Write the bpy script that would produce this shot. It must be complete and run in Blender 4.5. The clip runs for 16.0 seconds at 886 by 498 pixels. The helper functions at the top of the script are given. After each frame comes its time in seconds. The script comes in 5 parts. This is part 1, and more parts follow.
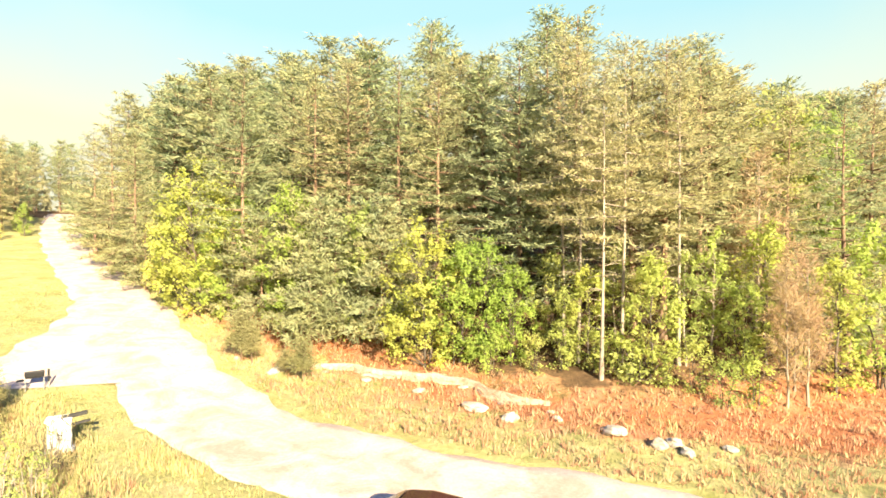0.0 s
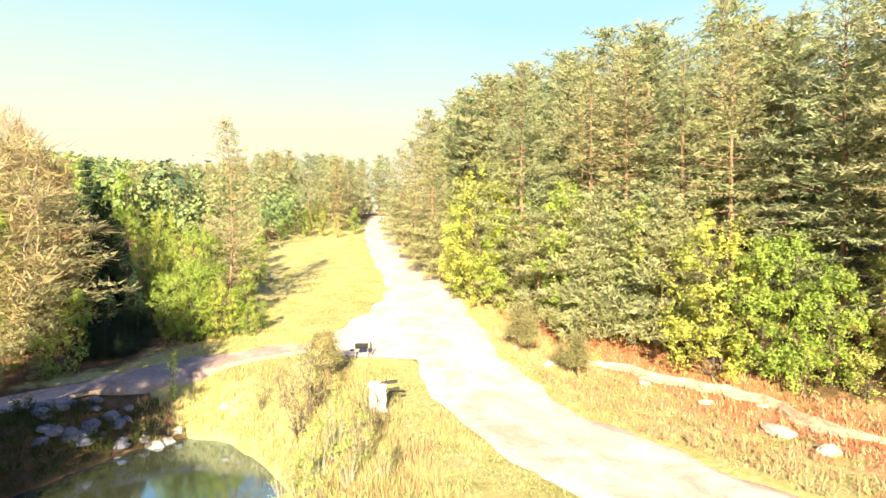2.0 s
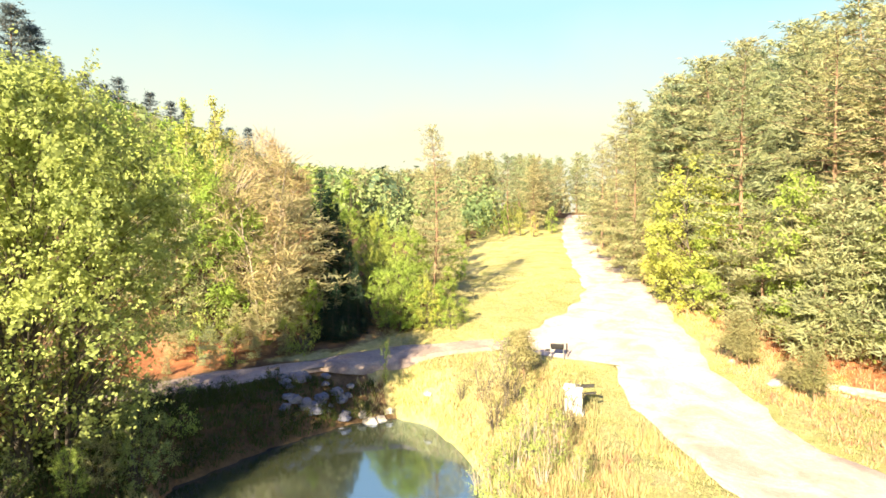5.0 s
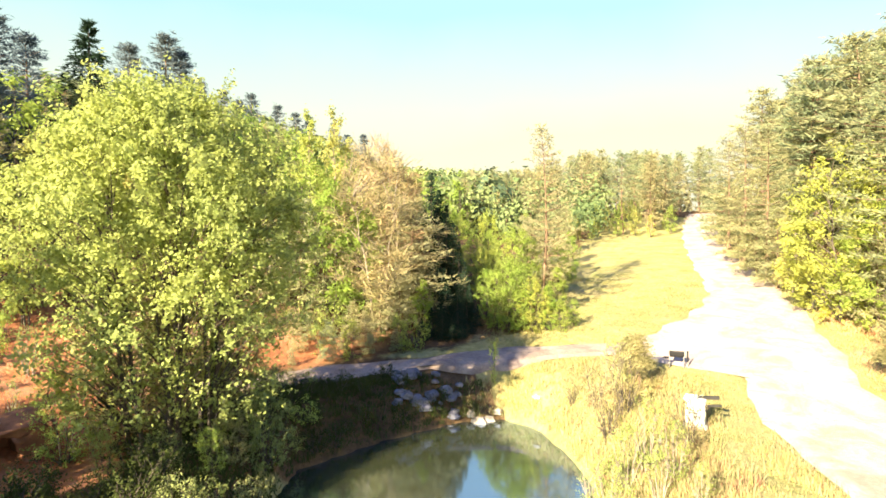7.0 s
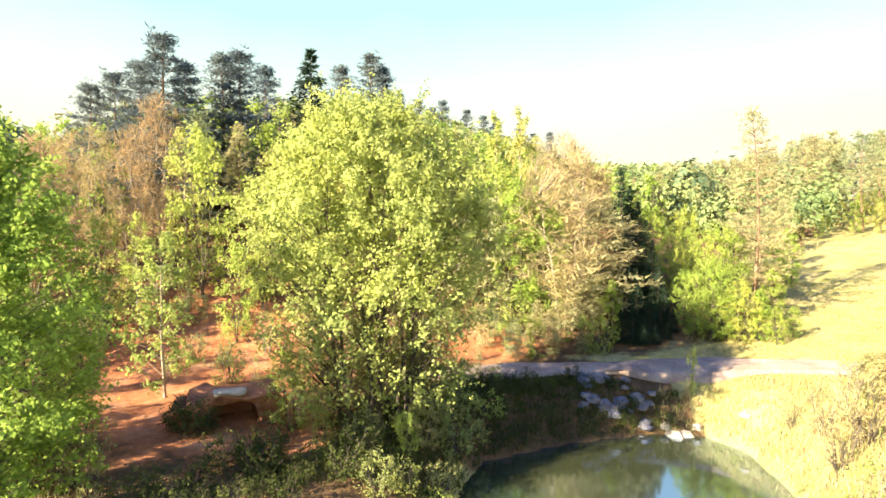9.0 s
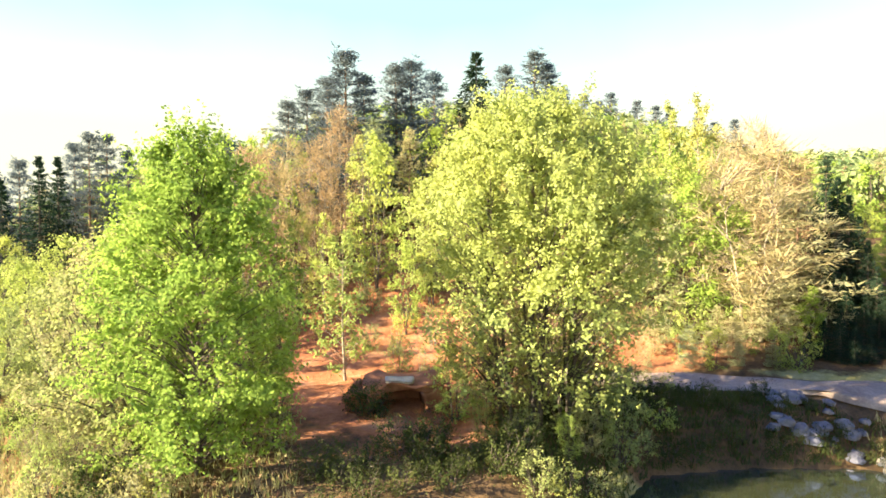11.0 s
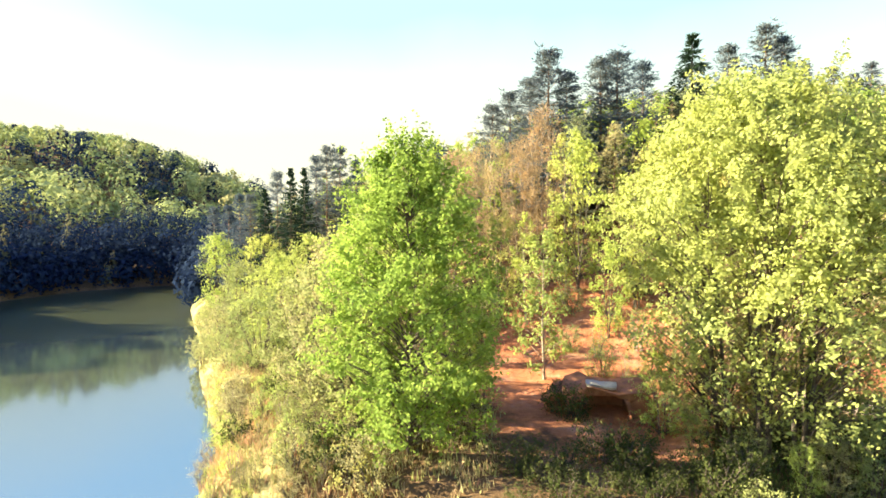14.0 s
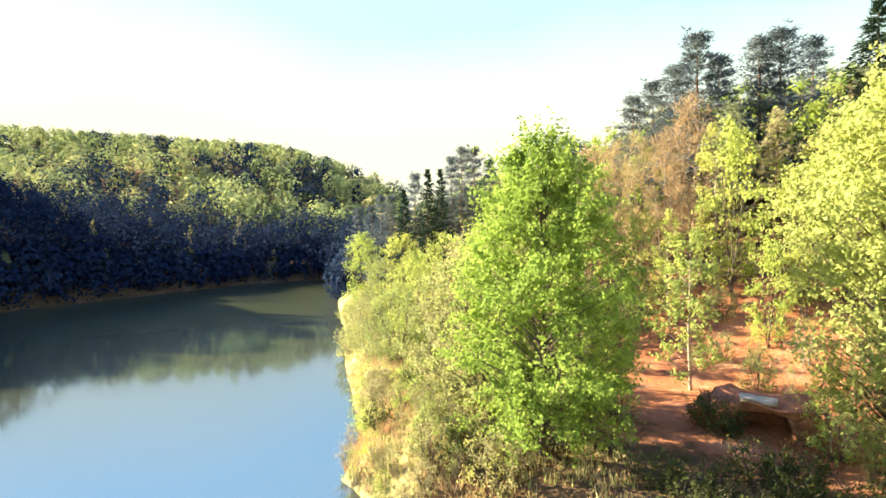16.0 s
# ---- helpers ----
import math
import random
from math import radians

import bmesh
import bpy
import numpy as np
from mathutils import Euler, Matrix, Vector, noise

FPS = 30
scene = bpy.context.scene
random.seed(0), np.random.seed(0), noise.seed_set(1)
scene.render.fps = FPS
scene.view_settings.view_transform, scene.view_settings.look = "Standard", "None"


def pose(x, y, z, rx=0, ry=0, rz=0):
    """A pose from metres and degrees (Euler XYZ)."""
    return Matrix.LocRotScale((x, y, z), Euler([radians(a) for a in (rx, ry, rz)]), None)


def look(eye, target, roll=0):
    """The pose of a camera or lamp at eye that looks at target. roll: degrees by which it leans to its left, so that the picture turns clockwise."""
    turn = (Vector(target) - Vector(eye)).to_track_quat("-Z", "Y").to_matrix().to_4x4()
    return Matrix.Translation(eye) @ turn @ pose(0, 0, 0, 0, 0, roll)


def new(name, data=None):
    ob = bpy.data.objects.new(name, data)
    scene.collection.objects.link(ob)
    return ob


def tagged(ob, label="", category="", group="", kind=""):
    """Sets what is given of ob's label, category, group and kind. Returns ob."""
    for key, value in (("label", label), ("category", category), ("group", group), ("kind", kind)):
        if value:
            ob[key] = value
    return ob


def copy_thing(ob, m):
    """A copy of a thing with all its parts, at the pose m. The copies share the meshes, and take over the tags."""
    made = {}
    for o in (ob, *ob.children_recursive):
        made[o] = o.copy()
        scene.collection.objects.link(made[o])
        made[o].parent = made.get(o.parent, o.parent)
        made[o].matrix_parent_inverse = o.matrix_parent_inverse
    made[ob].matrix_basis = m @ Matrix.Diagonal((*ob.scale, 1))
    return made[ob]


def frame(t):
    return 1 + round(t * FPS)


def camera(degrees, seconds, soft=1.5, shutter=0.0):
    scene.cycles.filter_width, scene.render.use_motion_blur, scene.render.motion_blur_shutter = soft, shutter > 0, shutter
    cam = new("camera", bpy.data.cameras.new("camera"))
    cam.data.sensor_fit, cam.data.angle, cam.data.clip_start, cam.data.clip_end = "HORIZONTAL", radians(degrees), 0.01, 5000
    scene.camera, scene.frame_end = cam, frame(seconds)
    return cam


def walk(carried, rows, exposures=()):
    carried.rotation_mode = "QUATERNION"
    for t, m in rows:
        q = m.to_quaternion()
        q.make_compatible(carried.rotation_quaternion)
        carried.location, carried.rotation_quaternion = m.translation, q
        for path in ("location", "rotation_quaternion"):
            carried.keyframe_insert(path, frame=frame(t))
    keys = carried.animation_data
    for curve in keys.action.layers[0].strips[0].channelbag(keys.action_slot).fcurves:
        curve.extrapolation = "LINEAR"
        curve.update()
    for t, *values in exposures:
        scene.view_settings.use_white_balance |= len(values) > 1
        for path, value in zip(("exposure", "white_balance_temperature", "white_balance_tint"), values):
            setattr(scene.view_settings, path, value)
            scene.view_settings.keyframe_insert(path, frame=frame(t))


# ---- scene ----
# ---- camera: a drone that hovers eight metres over the road and turns to its left ----
EYE = (0.0, 0.0, 8.0)
cam = camera(78.3, 16.0, soft=1.65)
PATH = [(0, 0.0, -1.02, -0.06), (0.5, 6.45, -1.09, 0.07), (1, 13.92, -1.2, 0.12), (1.5, 21.37, -1.27, 0.21),
        (2, 28.4, -1.37, 0.27), (2.5, 35.3, -1.42, 0.25), (3, 41.2, -1.47, 0.22), (3.2, 42.3, -1.46, 0.21),
        (5.3, 49.9, -1.34, 0.13), (5.5, 50.64, -1.33, 0.12), (6, 53.13, -1.28, 0.14), (6.5, 56.11, -1.25, 0.2),
        (7, 60.28, -1.22, 0.31), (7.5, 65.09, -1.21, 0.42), (8, 70.35, -1.25, 0.41), (8.5, 74.85, -1.24, 0.44),
        (9, 79.63, -1.23, 0.46), (9.5, 84.66, -1.28, 0.42), (10, 88.8, -1.29, 0.4), (10.2, 90.3, -1.29, 0.38),
        (12.3, 106.3, -1.25, 0.01), (12.5, 107.54, -1.25, -0.01), (13, 110.56, -1.29, 0.06), (13.5, 113.84, -1.3, 0.08),
        (14, 117.52, -1.31, 0.07), (14.5, 121.59, -1.31, 0.06), (15, 125.42, -1.34, 0.05), (15.5, 129.23, -1.37, 0.14),
        (16, 131.5, -1.41, 0.09)]
EXPOSURE = 2.3
walk(cam, [(t, pose(*EYE, 90 + pitch, roll, yaw)) for t, yaw, pitch, roll in PATH], [(0, EXPOSURE - 0.1), (6, EXPOSURE - 0.06), (9.5, EXPOSURE + 0.22), (12.5, EXPOSURE + 0.28), (16, EXPOSURE + 0.25)])

# ---- sky and sun: a low sun behind the place, haze along the horizon ----
SUN_TURN, SUN_HEIGHT = 204.0, 25.0      # degrees to the left of +y, degrees up
world = bpy.data.worlds.new("sky")
scene.world = world
world.use_nodes = True
wn, wl = world.node_tree.nodes, world.node_tree.links
wn.clear()
sky = wn.new("ShaderNodeTexSky")
sky.sky_type, sky.sun_disc = "NISHITA", False
sky.sun_elevation, sky.sun_rotation = radians(SUN_HEIGHT), radians(-SUN_TURN)
sky.air_density, sky.dust_density, sky.ozone_density = 1.0, 0.6, 1.0
wb = wn.new("ShaderNodeBackground")
wb.inputs["Strength"].default_value = 0.05
wo = wn.new("ShaderNodeOutputWorld")
aim = wn.new("ShaderNodeTexCoord")
split = wn.new("ShaderNodeSeparateXYZ")
wl.new(aim.outputs["Generated"], split.inputs[0])
cloud = wn.new("ShaderNodeTexNoise")
cloud.inputs["Scale"].default_value, cloud.inputs["Detail"].default_value = 2.2, 5.0
wl.new(aim.outputs["Generated"], cloud.inputs["Vector"])
bend = wn.new("ShaderNodeMath")
bend.operation = "MULTIPLY_ADD"
bend.inputs[1].default_value = 0.16
wl.new(cloud.outputs["Fac"], bend.inputs[0])
wl.new(split.outputs["Z"], bend.inputs[2])
veil = wn.new("ShaderNodeValToRGB")      # thin bright haze low down, clear sky above
for e, (p, c) in zip(veil.color_ramp.elements, ((0.25, 1.0), (0.45, 0.0))):
    e.position, e.color = p, (c, c, c, 1)
wl.new(bend.outputs[0], veil.inputs["Fac"])
hazy = wn.new("ShaderNodeMix")
hazy.data_type = "RGBA"
hazy.inputs[7].default_value = (4.6, 4.5, 3.25, 1)
wl.new(veil.outputs["Color"], hazy.inputs[0])
thin = wn.new("ShaderNodeMix")
thin.data_type = "RGBA"
thin.inputs[0].default_value = 0.75
thin.inputs[7].default_value = (2.8, 4.6, 4.5, 1)
wl.new(sky.outputs["Color"], thin.inputs[6])
height = wn.new("ShaderNodeMapRange")       # deeper blue towards the zenith
height.inputs[1].default_value, height.inputs[2].default_value = 0.42, 0.8
wl.new(split.outputs["Z"], height.inputs[0])
deepen = wn.new("ShaderNodeMix")
deepen.data_type = "RGBA"
deepen.inputs[7].default_value = (0.65, 1.25, 4.6, 1)
wl.new(height.outputs[0], deepen.inputs[0])
wl.new(thin.outputs[2], deepen.inputs[6])
wl.new(deepen.outputs[2], hazy.inputs[6])
wl.new(hazy.outputs[2], wb.inputs["Color"])
wl.new(wb.outputs["Background"], wo.inputs["Surface"])

sun = new("sun", bpy.data.lights.new("sun", "SUN"))
sun.data.energy, sun.data.angle, sun.data.color = 5.3, radians(0.6), (1.0, 0.85, 0.58)
sa, se = radians(SUN_TURN), radians(SUN_HEIGHT)
sun.matrix_world = look((-math.sin(sa) * math.cos(se) * 300, math.cos(sa) * math.cos(se) * 300, math.sin(se) * 300), (0, 0, 0))


# ---- materials ----
def material(name, build):
    m = bpy.data.materials.new(name)
    m.use_nodes = True
    n, l = m.node_tree.nodes, m.node_tree.links
    n.clear()
    out = n.new("ShaderNodeOutputMaterial")
    l.new(build(n, l), out.inputs["Surface"])
    return m


def texture(n, l, scale, detail=4.0, rough=0.6, vector=None, distortion=0.0):
    t = n.new("ShaderNodeTexNoise")
    t.inputs["Scale"].default_value, t.inputs["Detail"].default_value = scale, detail
    t.inputs["Roughness"].default_value, t.inputs["Distortion"].default_value = rough, distortion
    if vector is not None:
        l.new(vector, t.inputs["Vector"])
    return t.outputs["Fac"]


def place_of(n, obj=False):
    return n.new("ShaderNodeTexCoord").outputs["Object"] if obj else n.new("ShaderNodeNewGeometry").outputs["Position"]


def ramp(n, l, fac, stops):
    r = n.new("ShaderNodeValToRGB")
    while len(r.color_ramp.elements) < len(stops):
        r.color_ramp.elements.new(0.5)
    for e, (p, c) in zip(r.color_ramp.elements, stops):
        e.position, e.color = p, (*c, 1)
    if fac is not None:
        l.new(fac, r.inputs["Fac"])
    return r.outputs["Color"]


def mix(n, l, fac, a, b, mode="MIX"):
    m = n.new("ShaderNodeMix")
    m.data_type, m.blend_type = "RGBA", mode
    for key, v in ((0, fac), (6, a), (7, b)):
        if isinstance(v, (int, float)):
            m.inputs[key].default_value = v
        elif isinstance(v, tuple):
            m.inputs[key].default_value = (*v, 1)
        else:
            l.new(v, m.inputs[key])
    return m.outputs[2]


def maths(n, l, op, a, b=None):
    m = n.new("ShaderNodeMath")
    m.operation = op
    for i, v in enumerate((a, b)):
        if v is None:
            continue
        if isinstance(v, (int, float)):
            m.inputs[i].default_value = v
        else:
            l.new(v, m.inputs[i])
    return m.outputs[0]


def surface(n, l, color, rough=0.8, bump=None, strength=0.3, distance=0.05, metal=0.0, spec=0.3, ior=1.5):
    p = n.new("ShaderNodeBsdfPrincipled")
    for key, v in (("Base Color", color), ("Roughness", rough), ("Metallic", metal)):
        if isinstance(v, (int, float)):
            p.inputs[key].default_value = v
        elif isinstance(v, tuple):
            p.inputs[key].default_value = (*v, 1)
        else:
            l.new(v, p.inputs[key])
    p.inputs["Specular IOR Level"].default_value, p.inputs["IOR"].default_value = spec, ior
    if bump is not None:
        b = n.new("ShaderNodeBump")
        b.inputs["Strength"].default_value, b.inputs["Distance"].default_value = strength, distance
        l.new(bump, b.inputs["Height"])
        l.new(b.outputs["Normal"], p.inputs["Normal"])
    return p.outputs["BSDF"]


def attribute(n, name):
    a = n.new("ShaderNodeAttribute")
    a.attribute_name = name
    return a.outputs["Fac"]


def leaf_material(name, stops, through_light=0.35, tint=False):
    """Foliage: a colour for each tree out of the stops, leaf by leaf a little lighter or darker, with light through the leaf."""
    def build(n, l):
        if tint:
            pick = attribute(n, "tint")
        else:
            pick = n.new("ShaderNodeObjectInfo").outputs["Random"]
        base = ramp(n, l, pick, stops)
        each = n.new("ShaderNodeNewGeometry").outputs["Random Per Island"]
        lift = ramp(n, l, each, [(0.0, (0.84, 0.84, 0.82)), (0.55, (1.0, 1.0, 1.0)), (1.0, (1.2, 1.18, 1.15))])
        c = mix(n, l, 1.0, base, lift, "MULTIPLY")
        patch = texture(n, l, 0.35, 3.0, 0.6, place_of(n))
        c = mix(n, l, 1.0, c, ramp(n, l, patch, [(0.3, (0.84, 0.88, 0.9)), (0.7, (1.18, 1.14, 1.02))]), "MULTIPLY")
        d = n.new("ShaderNodeBsdfDiffuse")
        t = n.new("ShaderNodeBsdfTranslucent")
        l.new(c, d.inputs["Color"])
        l.new(c, t.inputs["Color"])
        m = n.new("ShaderNodeMixShader")
        m.inputs[0].default_value = through_light
        l.new(d.outputs[0], m.inputs[1])
        l.new(t.outputs[0], m.inputs[2])
        return m.outputs[0]
    return material(name, build)


def bark_material(name, low, high, scale=6.0):
    def build(n, l):
        v = n.new("ShaderNodeMapping")
        v.inputs["Scale"].default_value = (1.0, 1.0, 0.22)
        l.new(place_of(n, True), v.inputs["Vector"])
        fine = texture(n, l, scale, 6.0, 0.7, v.outputs[0])
        broad = texture(n, l, 0.6, 2.0, 0.5, place_of(n))
        c = mix(n, l, 1.0, ramp(n, l, fine, [(0.3, low), (0.7, high)]), ramp(n, l, broad, [(0.3, (0.7, 0.7, 0.7)), (0.7, (1.2, 1.15, 1.1))]), "MULTIPLY")
        return surface(n, l, c, 0.9, fine, 0.6, 0.03)
    return material(name, build)


PINE_LEAF = leaf_material("pine_needles", [(0.0, (0.3, 0.345, 0.195)), (0.3, (0.36, 0.37, 0.205)), (0.6, (0.415, 0.378, 0.22)), (0.8, (0.345, 0.36, 0.205)), (1.0, (0.275, 0.33, 0.205))], 0.48)
OLIVE_LEAF = leaf_material("young_pine_needles", [(0.0, (0.25, 0.24, 0.115)), (1.0, (0.3, 0.27, 0.14))], 0.3)
# Dark needles of the distant pines; haze is painted in as added blue.
HAZED_PINE_LEAF = leaf_material("dark_hazed_needles", [(0.0, (0.095, 0.13, 0.17)), (1.0, (0.14, 0.165, 0.18))], 0.3)
# Needles darkened further so that the gully's spruces carry its shade.
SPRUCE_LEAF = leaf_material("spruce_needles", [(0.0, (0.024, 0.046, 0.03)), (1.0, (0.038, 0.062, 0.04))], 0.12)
SPRING_LEAF = leaf_material("spring_leaves", [(0.0, (0.43, 0.46, 0.13)), (0.35, (0.35, 0.44, 0.12)), (0.7, (0.46, 0.44, 0.16)), (1.0, (0.3, 0.39, 0.12))], 0.52)
BRIGHT_LEAF = leaf_material("bright_yellow_green_leaves", [(0.0, (0.44, 0.46, 0.12)), (1.0, (0.34, 0.43, 0.1))], 0.5)
GREEN_LEAF = leaf_material("fresh_green_leaves", [(0.0, (0.28, 0.385, 0.085)), (1.0, (0.32, 0.4, 0.1))], 0.5)
PALE_LEAF = leaf_material("pale_yellow_green_leaves", [(0.0, (0.35, 0.425, 0.13)), (1.0, (0.4, 0.44, 0.155))], 0.5)
SHORE_LEAF = leaf_material("dusty_green_leaves", [(0.0, (0.27, 0.32, 0.12)), (0.5, (0.33, 0.34, 0.15)), (1.0, (0.36, 0.33, 0.18))], 0.45)
# Dark leaf tone that paints the bank's shade into bushes and low growth.
SHADE_LEAF = leaf_material("shade_dark_leaves", [(0.0, (0.045, 0.06, 0.02)), (1.0, (0.09, 0.105, 0.035))], 0.3)
BUD_LEAF = leaf_material("reddish_buds", [(0.0, (0.38, 0.25, 0.16)), (0.5, (0.4, 0.3, 0.18)), (1.0, (0.34, 0.3, 0.16))], 0.3)
# Navy low stops paint the far slope's shade; added blue in mid stops paints haze.
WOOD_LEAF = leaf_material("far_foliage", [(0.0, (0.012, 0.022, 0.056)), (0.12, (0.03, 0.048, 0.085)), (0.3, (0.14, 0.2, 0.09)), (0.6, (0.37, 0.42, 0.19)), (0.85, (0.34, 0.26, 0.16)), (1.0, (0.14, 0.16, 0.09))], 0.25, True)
DRY_LEAF = leaf_material("dry_stalks", [(0.0, (0.44, 0.37, 0.2)), (0.5, (0.4, 0.37, 0.17)), (1.0, (0.48, 0.42, 0.26))], 0.25)
GRASS_LEAF = leaf_material("grass_blades", [(0.0, (0.3, 0.31, 0.12)), (0.4, (0.44, 0.38, 0.2)), (0.7, (0.44, 0.3, 0.19)), (1.0, (0.4, 0.2, 0.13))], 0.3, True)
PINE_BARK = bark_material("pine_bark", (0.1, 0.065, 0.045), (0.32, 0.21, 0.14))
GREY_BARK = bark_material("grey_bark", (0.05, 0.042, 0.035), (0.17, 0.14, 0.11))
PALE_BARK = bark_material("pale_bark", (0.18, 0.145, 0.11), (0.44, 0.38, 0.31))


def build_ground(n, l):
    p = place_of(n)
    fine, mid, wide = texture(n, l, 3.2, 8.0, 0.75, p), texture(n, l, 0.5, 5.0, 0.65, p), texture(n, l, 0.08, 4.0, 0.6, p)
    litter = mix(n, l, 1.0, ramp(n, l, mid, [(0.3, (0.09, 0.06, 0.035)), (0.7, (0.19, 0.125, 0.07))]), ramp(n, l, fine, [(0.3, (0.6, 0.6, 0.6)), (0.75, (1.5, 1.4, 1.3))]), "MULTIPLY")
    grass = mix(n, l, 1.0, ramp(n, l, mid, [(0.3, (0.25, 0.25, 0.085)), (0.5, (0.37, 0.34, 0.155)), (0.75, (0.45, 0.38, 0.215))]), ramp(n, l, fine, [(0.3, (0.65, 0.68, 0.6)), (0.75, (1.3, 1.25, 1.2))]), "MULTIPLY")
    red = mix(n, l, 1.0, ramp(n, l, mid, [(0.3, (0.3, 0.11, 0.052)), (0.55, (0.44, 0.195, 0.1)), (0.75, (0.52, 0.31, 0.2))]), ramp(n, l, fine, [(0.3, (0.7, 0.65, 0.6)), (0.75, (1.25, 1.2, 1.15))]), "MULTIPLY")
    edge = maths(n, l, "MULTIPLY", maths(n, l, "SUBTRACT", mid, 0.5), 1.6)

    def zone(name):
        return ramp(n, l, maths(n, l, "ADD", attribute(n, name), edge), [(0.35, (0, 0, 0)), (0.65, (1, 1, 1))])
    c = mix(n, l, zone("grass"), litter, grass)
    c = mix(n, l, zone("red"), c, red)
    c = mix(n, l, 1.0, c, ramp(n, l, wide, [(0.3, (0.75, 0.78, 0.75)), (0.5, (1.0, 0.98, 0.95)), (0.7, (1.15, 1.05, 0.95))]), "MULTIPLY")
    return surface(n, l, c, 0.95, maths(n, l, "ADD", fine, mid), 0.7, 0.25, 0.0, 0.1)


def build_gravel(n, l):
    p = place_of(n)
    fine, mid = texture(n, l, 7.0, 8.0, 0.8, p), texture(n, l, 0.45, 5.0, 0.7, p, 1.0)
    c = mix(n, l, 1.0, ramp(n, l, mid, [(0.36, (0.4, 0.3, 0.24)), (0.52, (0.5, 0.41, 0.35)), (0.72, (0.58, 0.51, 0.44))]), ramp(n, l, fine, [(0.3, (0.75, 0.74, 0.72)), (0.75, (1.2, 1.18, 1.15))]), "MULTIPLY")
    return surface(n, l, c, 0.95, fine, 0.5, 0.05, 0.0, 0.1)


# Darker copy of the gravel that paints in the shade over the track.
def build_shaded_gravel(n, l):
    p = place_of(n)
    fine, mid = texture(n, l, 7.0, 8.0, 0.8, p), texture(n, l, 0.6, 5.0, 0.7, p, 1.0)
    c = mix(n, l, 1.0, ramp(n, l, mid, [(0.36, (0.25, 0.19, 0.16)), (0.54, (0.33, 0.265, 0.225)), (0.75, (0.42, 0.35, 0.3))]), ramp(n, l, fine, [(0.3, (0.7, 0.69, 0.68)), (0.75, (1.25, 1.2, 1.16))]), "MULTIPLY")
    return surface(n, l, c, 0.95, fine, 0.6, 0.05, 0.0, 0.1)


def build_sand(n, l):
    p = place_of(n)
    fine, mid = texture(n, l, 5.0, 8.0, 0.8, p), texture(n, l, 0.9, 5.0, 0.7, p, 1.0)
    c = mix(n, l, 1.0, ramp(n, l, mid, [(0.36, (0.33, 0.2, 0.13)), (0.5, (0.43, 0.32, 0.24)), (0.7, (0.52, 0.44, 0.36))]), ramp(n, l, fine, [(0.3, (0.7, 0.68, 0.66)), (0.75, (1.2, 1.16, 1.12))]), "MULTIPLY")
    return surface(n, l, c, 0.95, fine, 0.7, 0.08, 0.0, 0.1)


def build_water(n, l):
    p = place_of(n)
    ripple = maths(n, l, "ADD", texture(n, l, 1.6, 3.0, 0.6, p), maths(n, l, "MULTIPLY", texture(n, l, 0.3, 3.0, 0.6, p), 2.0))
    c = ramp(n, l, texture(n, l, 0.05, 3.0, 0.6, p), [(0.3, (0.042, 0.052, 0.024)), (0.7, (0.056, 0.062, 0.03))])
    body = surface(n, l, c, 0.3, ripple, 0.05, 0.05, 0.0, 0.1, 1.33)
    glance = n.new("ShaderNodeFresnel")
    glance.inputs["IOR"].default_value = 8.0
    mirror = n.new("ShaderNodeBsdfGlossy")
    mirror.inputs["Roughness"].default_value, mirror.inputs["Color"].default_value = 0.065, (0.5, 0.64, 1.0, 1)
    both = n.new("ShaderNodeMixShader")
    l.new(glance.outputs[0], both.inputs[0])
    l.new(body, both.inputs[1])
    l.new(mirror.outputs[0], both.inputs[2])
    return both.outputs[0]


def build_rock(n, l):
    p = place_of(n)
    fine, mid = texture(n, l, 6.0, 8.0, 0.75, p), texture(n, l, 1.2, 4.0, 0.6, p)
    c = mix(n, l, 1.0, ramp(n, l, mid, [(0.3, (0.3, 0.26, 0.21)), (0.7, (0.52, 0.46, 0.38))]), ramp(n, l, fine, [(0.3, (0.7, 0.7, 0.7)), (0.75, (1.2, 1.2, 1.15))]), "MULTIPLY")
    return surface(n, l, c, 0.9, fine, 0.7, 0.06)


def simple(name, color, rough, metal=0.0, scale=8.0, spread=0.25, spec=0.4):
    def build(n, l):
        g = texture(n, l, scale, 6.0, 0.7, place_of(n, True))
        lo, hi = tuple(c * (1 - spread) for c in color), tuple(min(1.0, c * (1 + spread)) for c in color)
        return surface(n, l, ramp(n, l, g, [(0.3, lo), (0.7, hi)]), rough, g, 0.2, 0.01, metal, spec)
    return material(name, build)


# Darker, bluer copy of the stone, with the heap's shade in its colour.
def build_shaded_rock(n, l):
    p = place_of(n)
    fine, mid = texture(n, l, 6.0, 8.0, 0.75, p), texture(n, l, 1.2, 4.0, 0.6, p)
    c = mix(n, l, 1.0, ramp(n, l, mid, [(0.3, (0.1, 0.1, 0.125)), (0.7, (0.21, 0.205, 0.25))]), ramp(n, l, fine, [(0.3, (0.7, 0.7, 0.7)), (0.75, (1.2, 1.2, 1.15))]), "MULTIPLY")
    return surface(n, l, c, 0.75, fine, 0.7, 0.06)


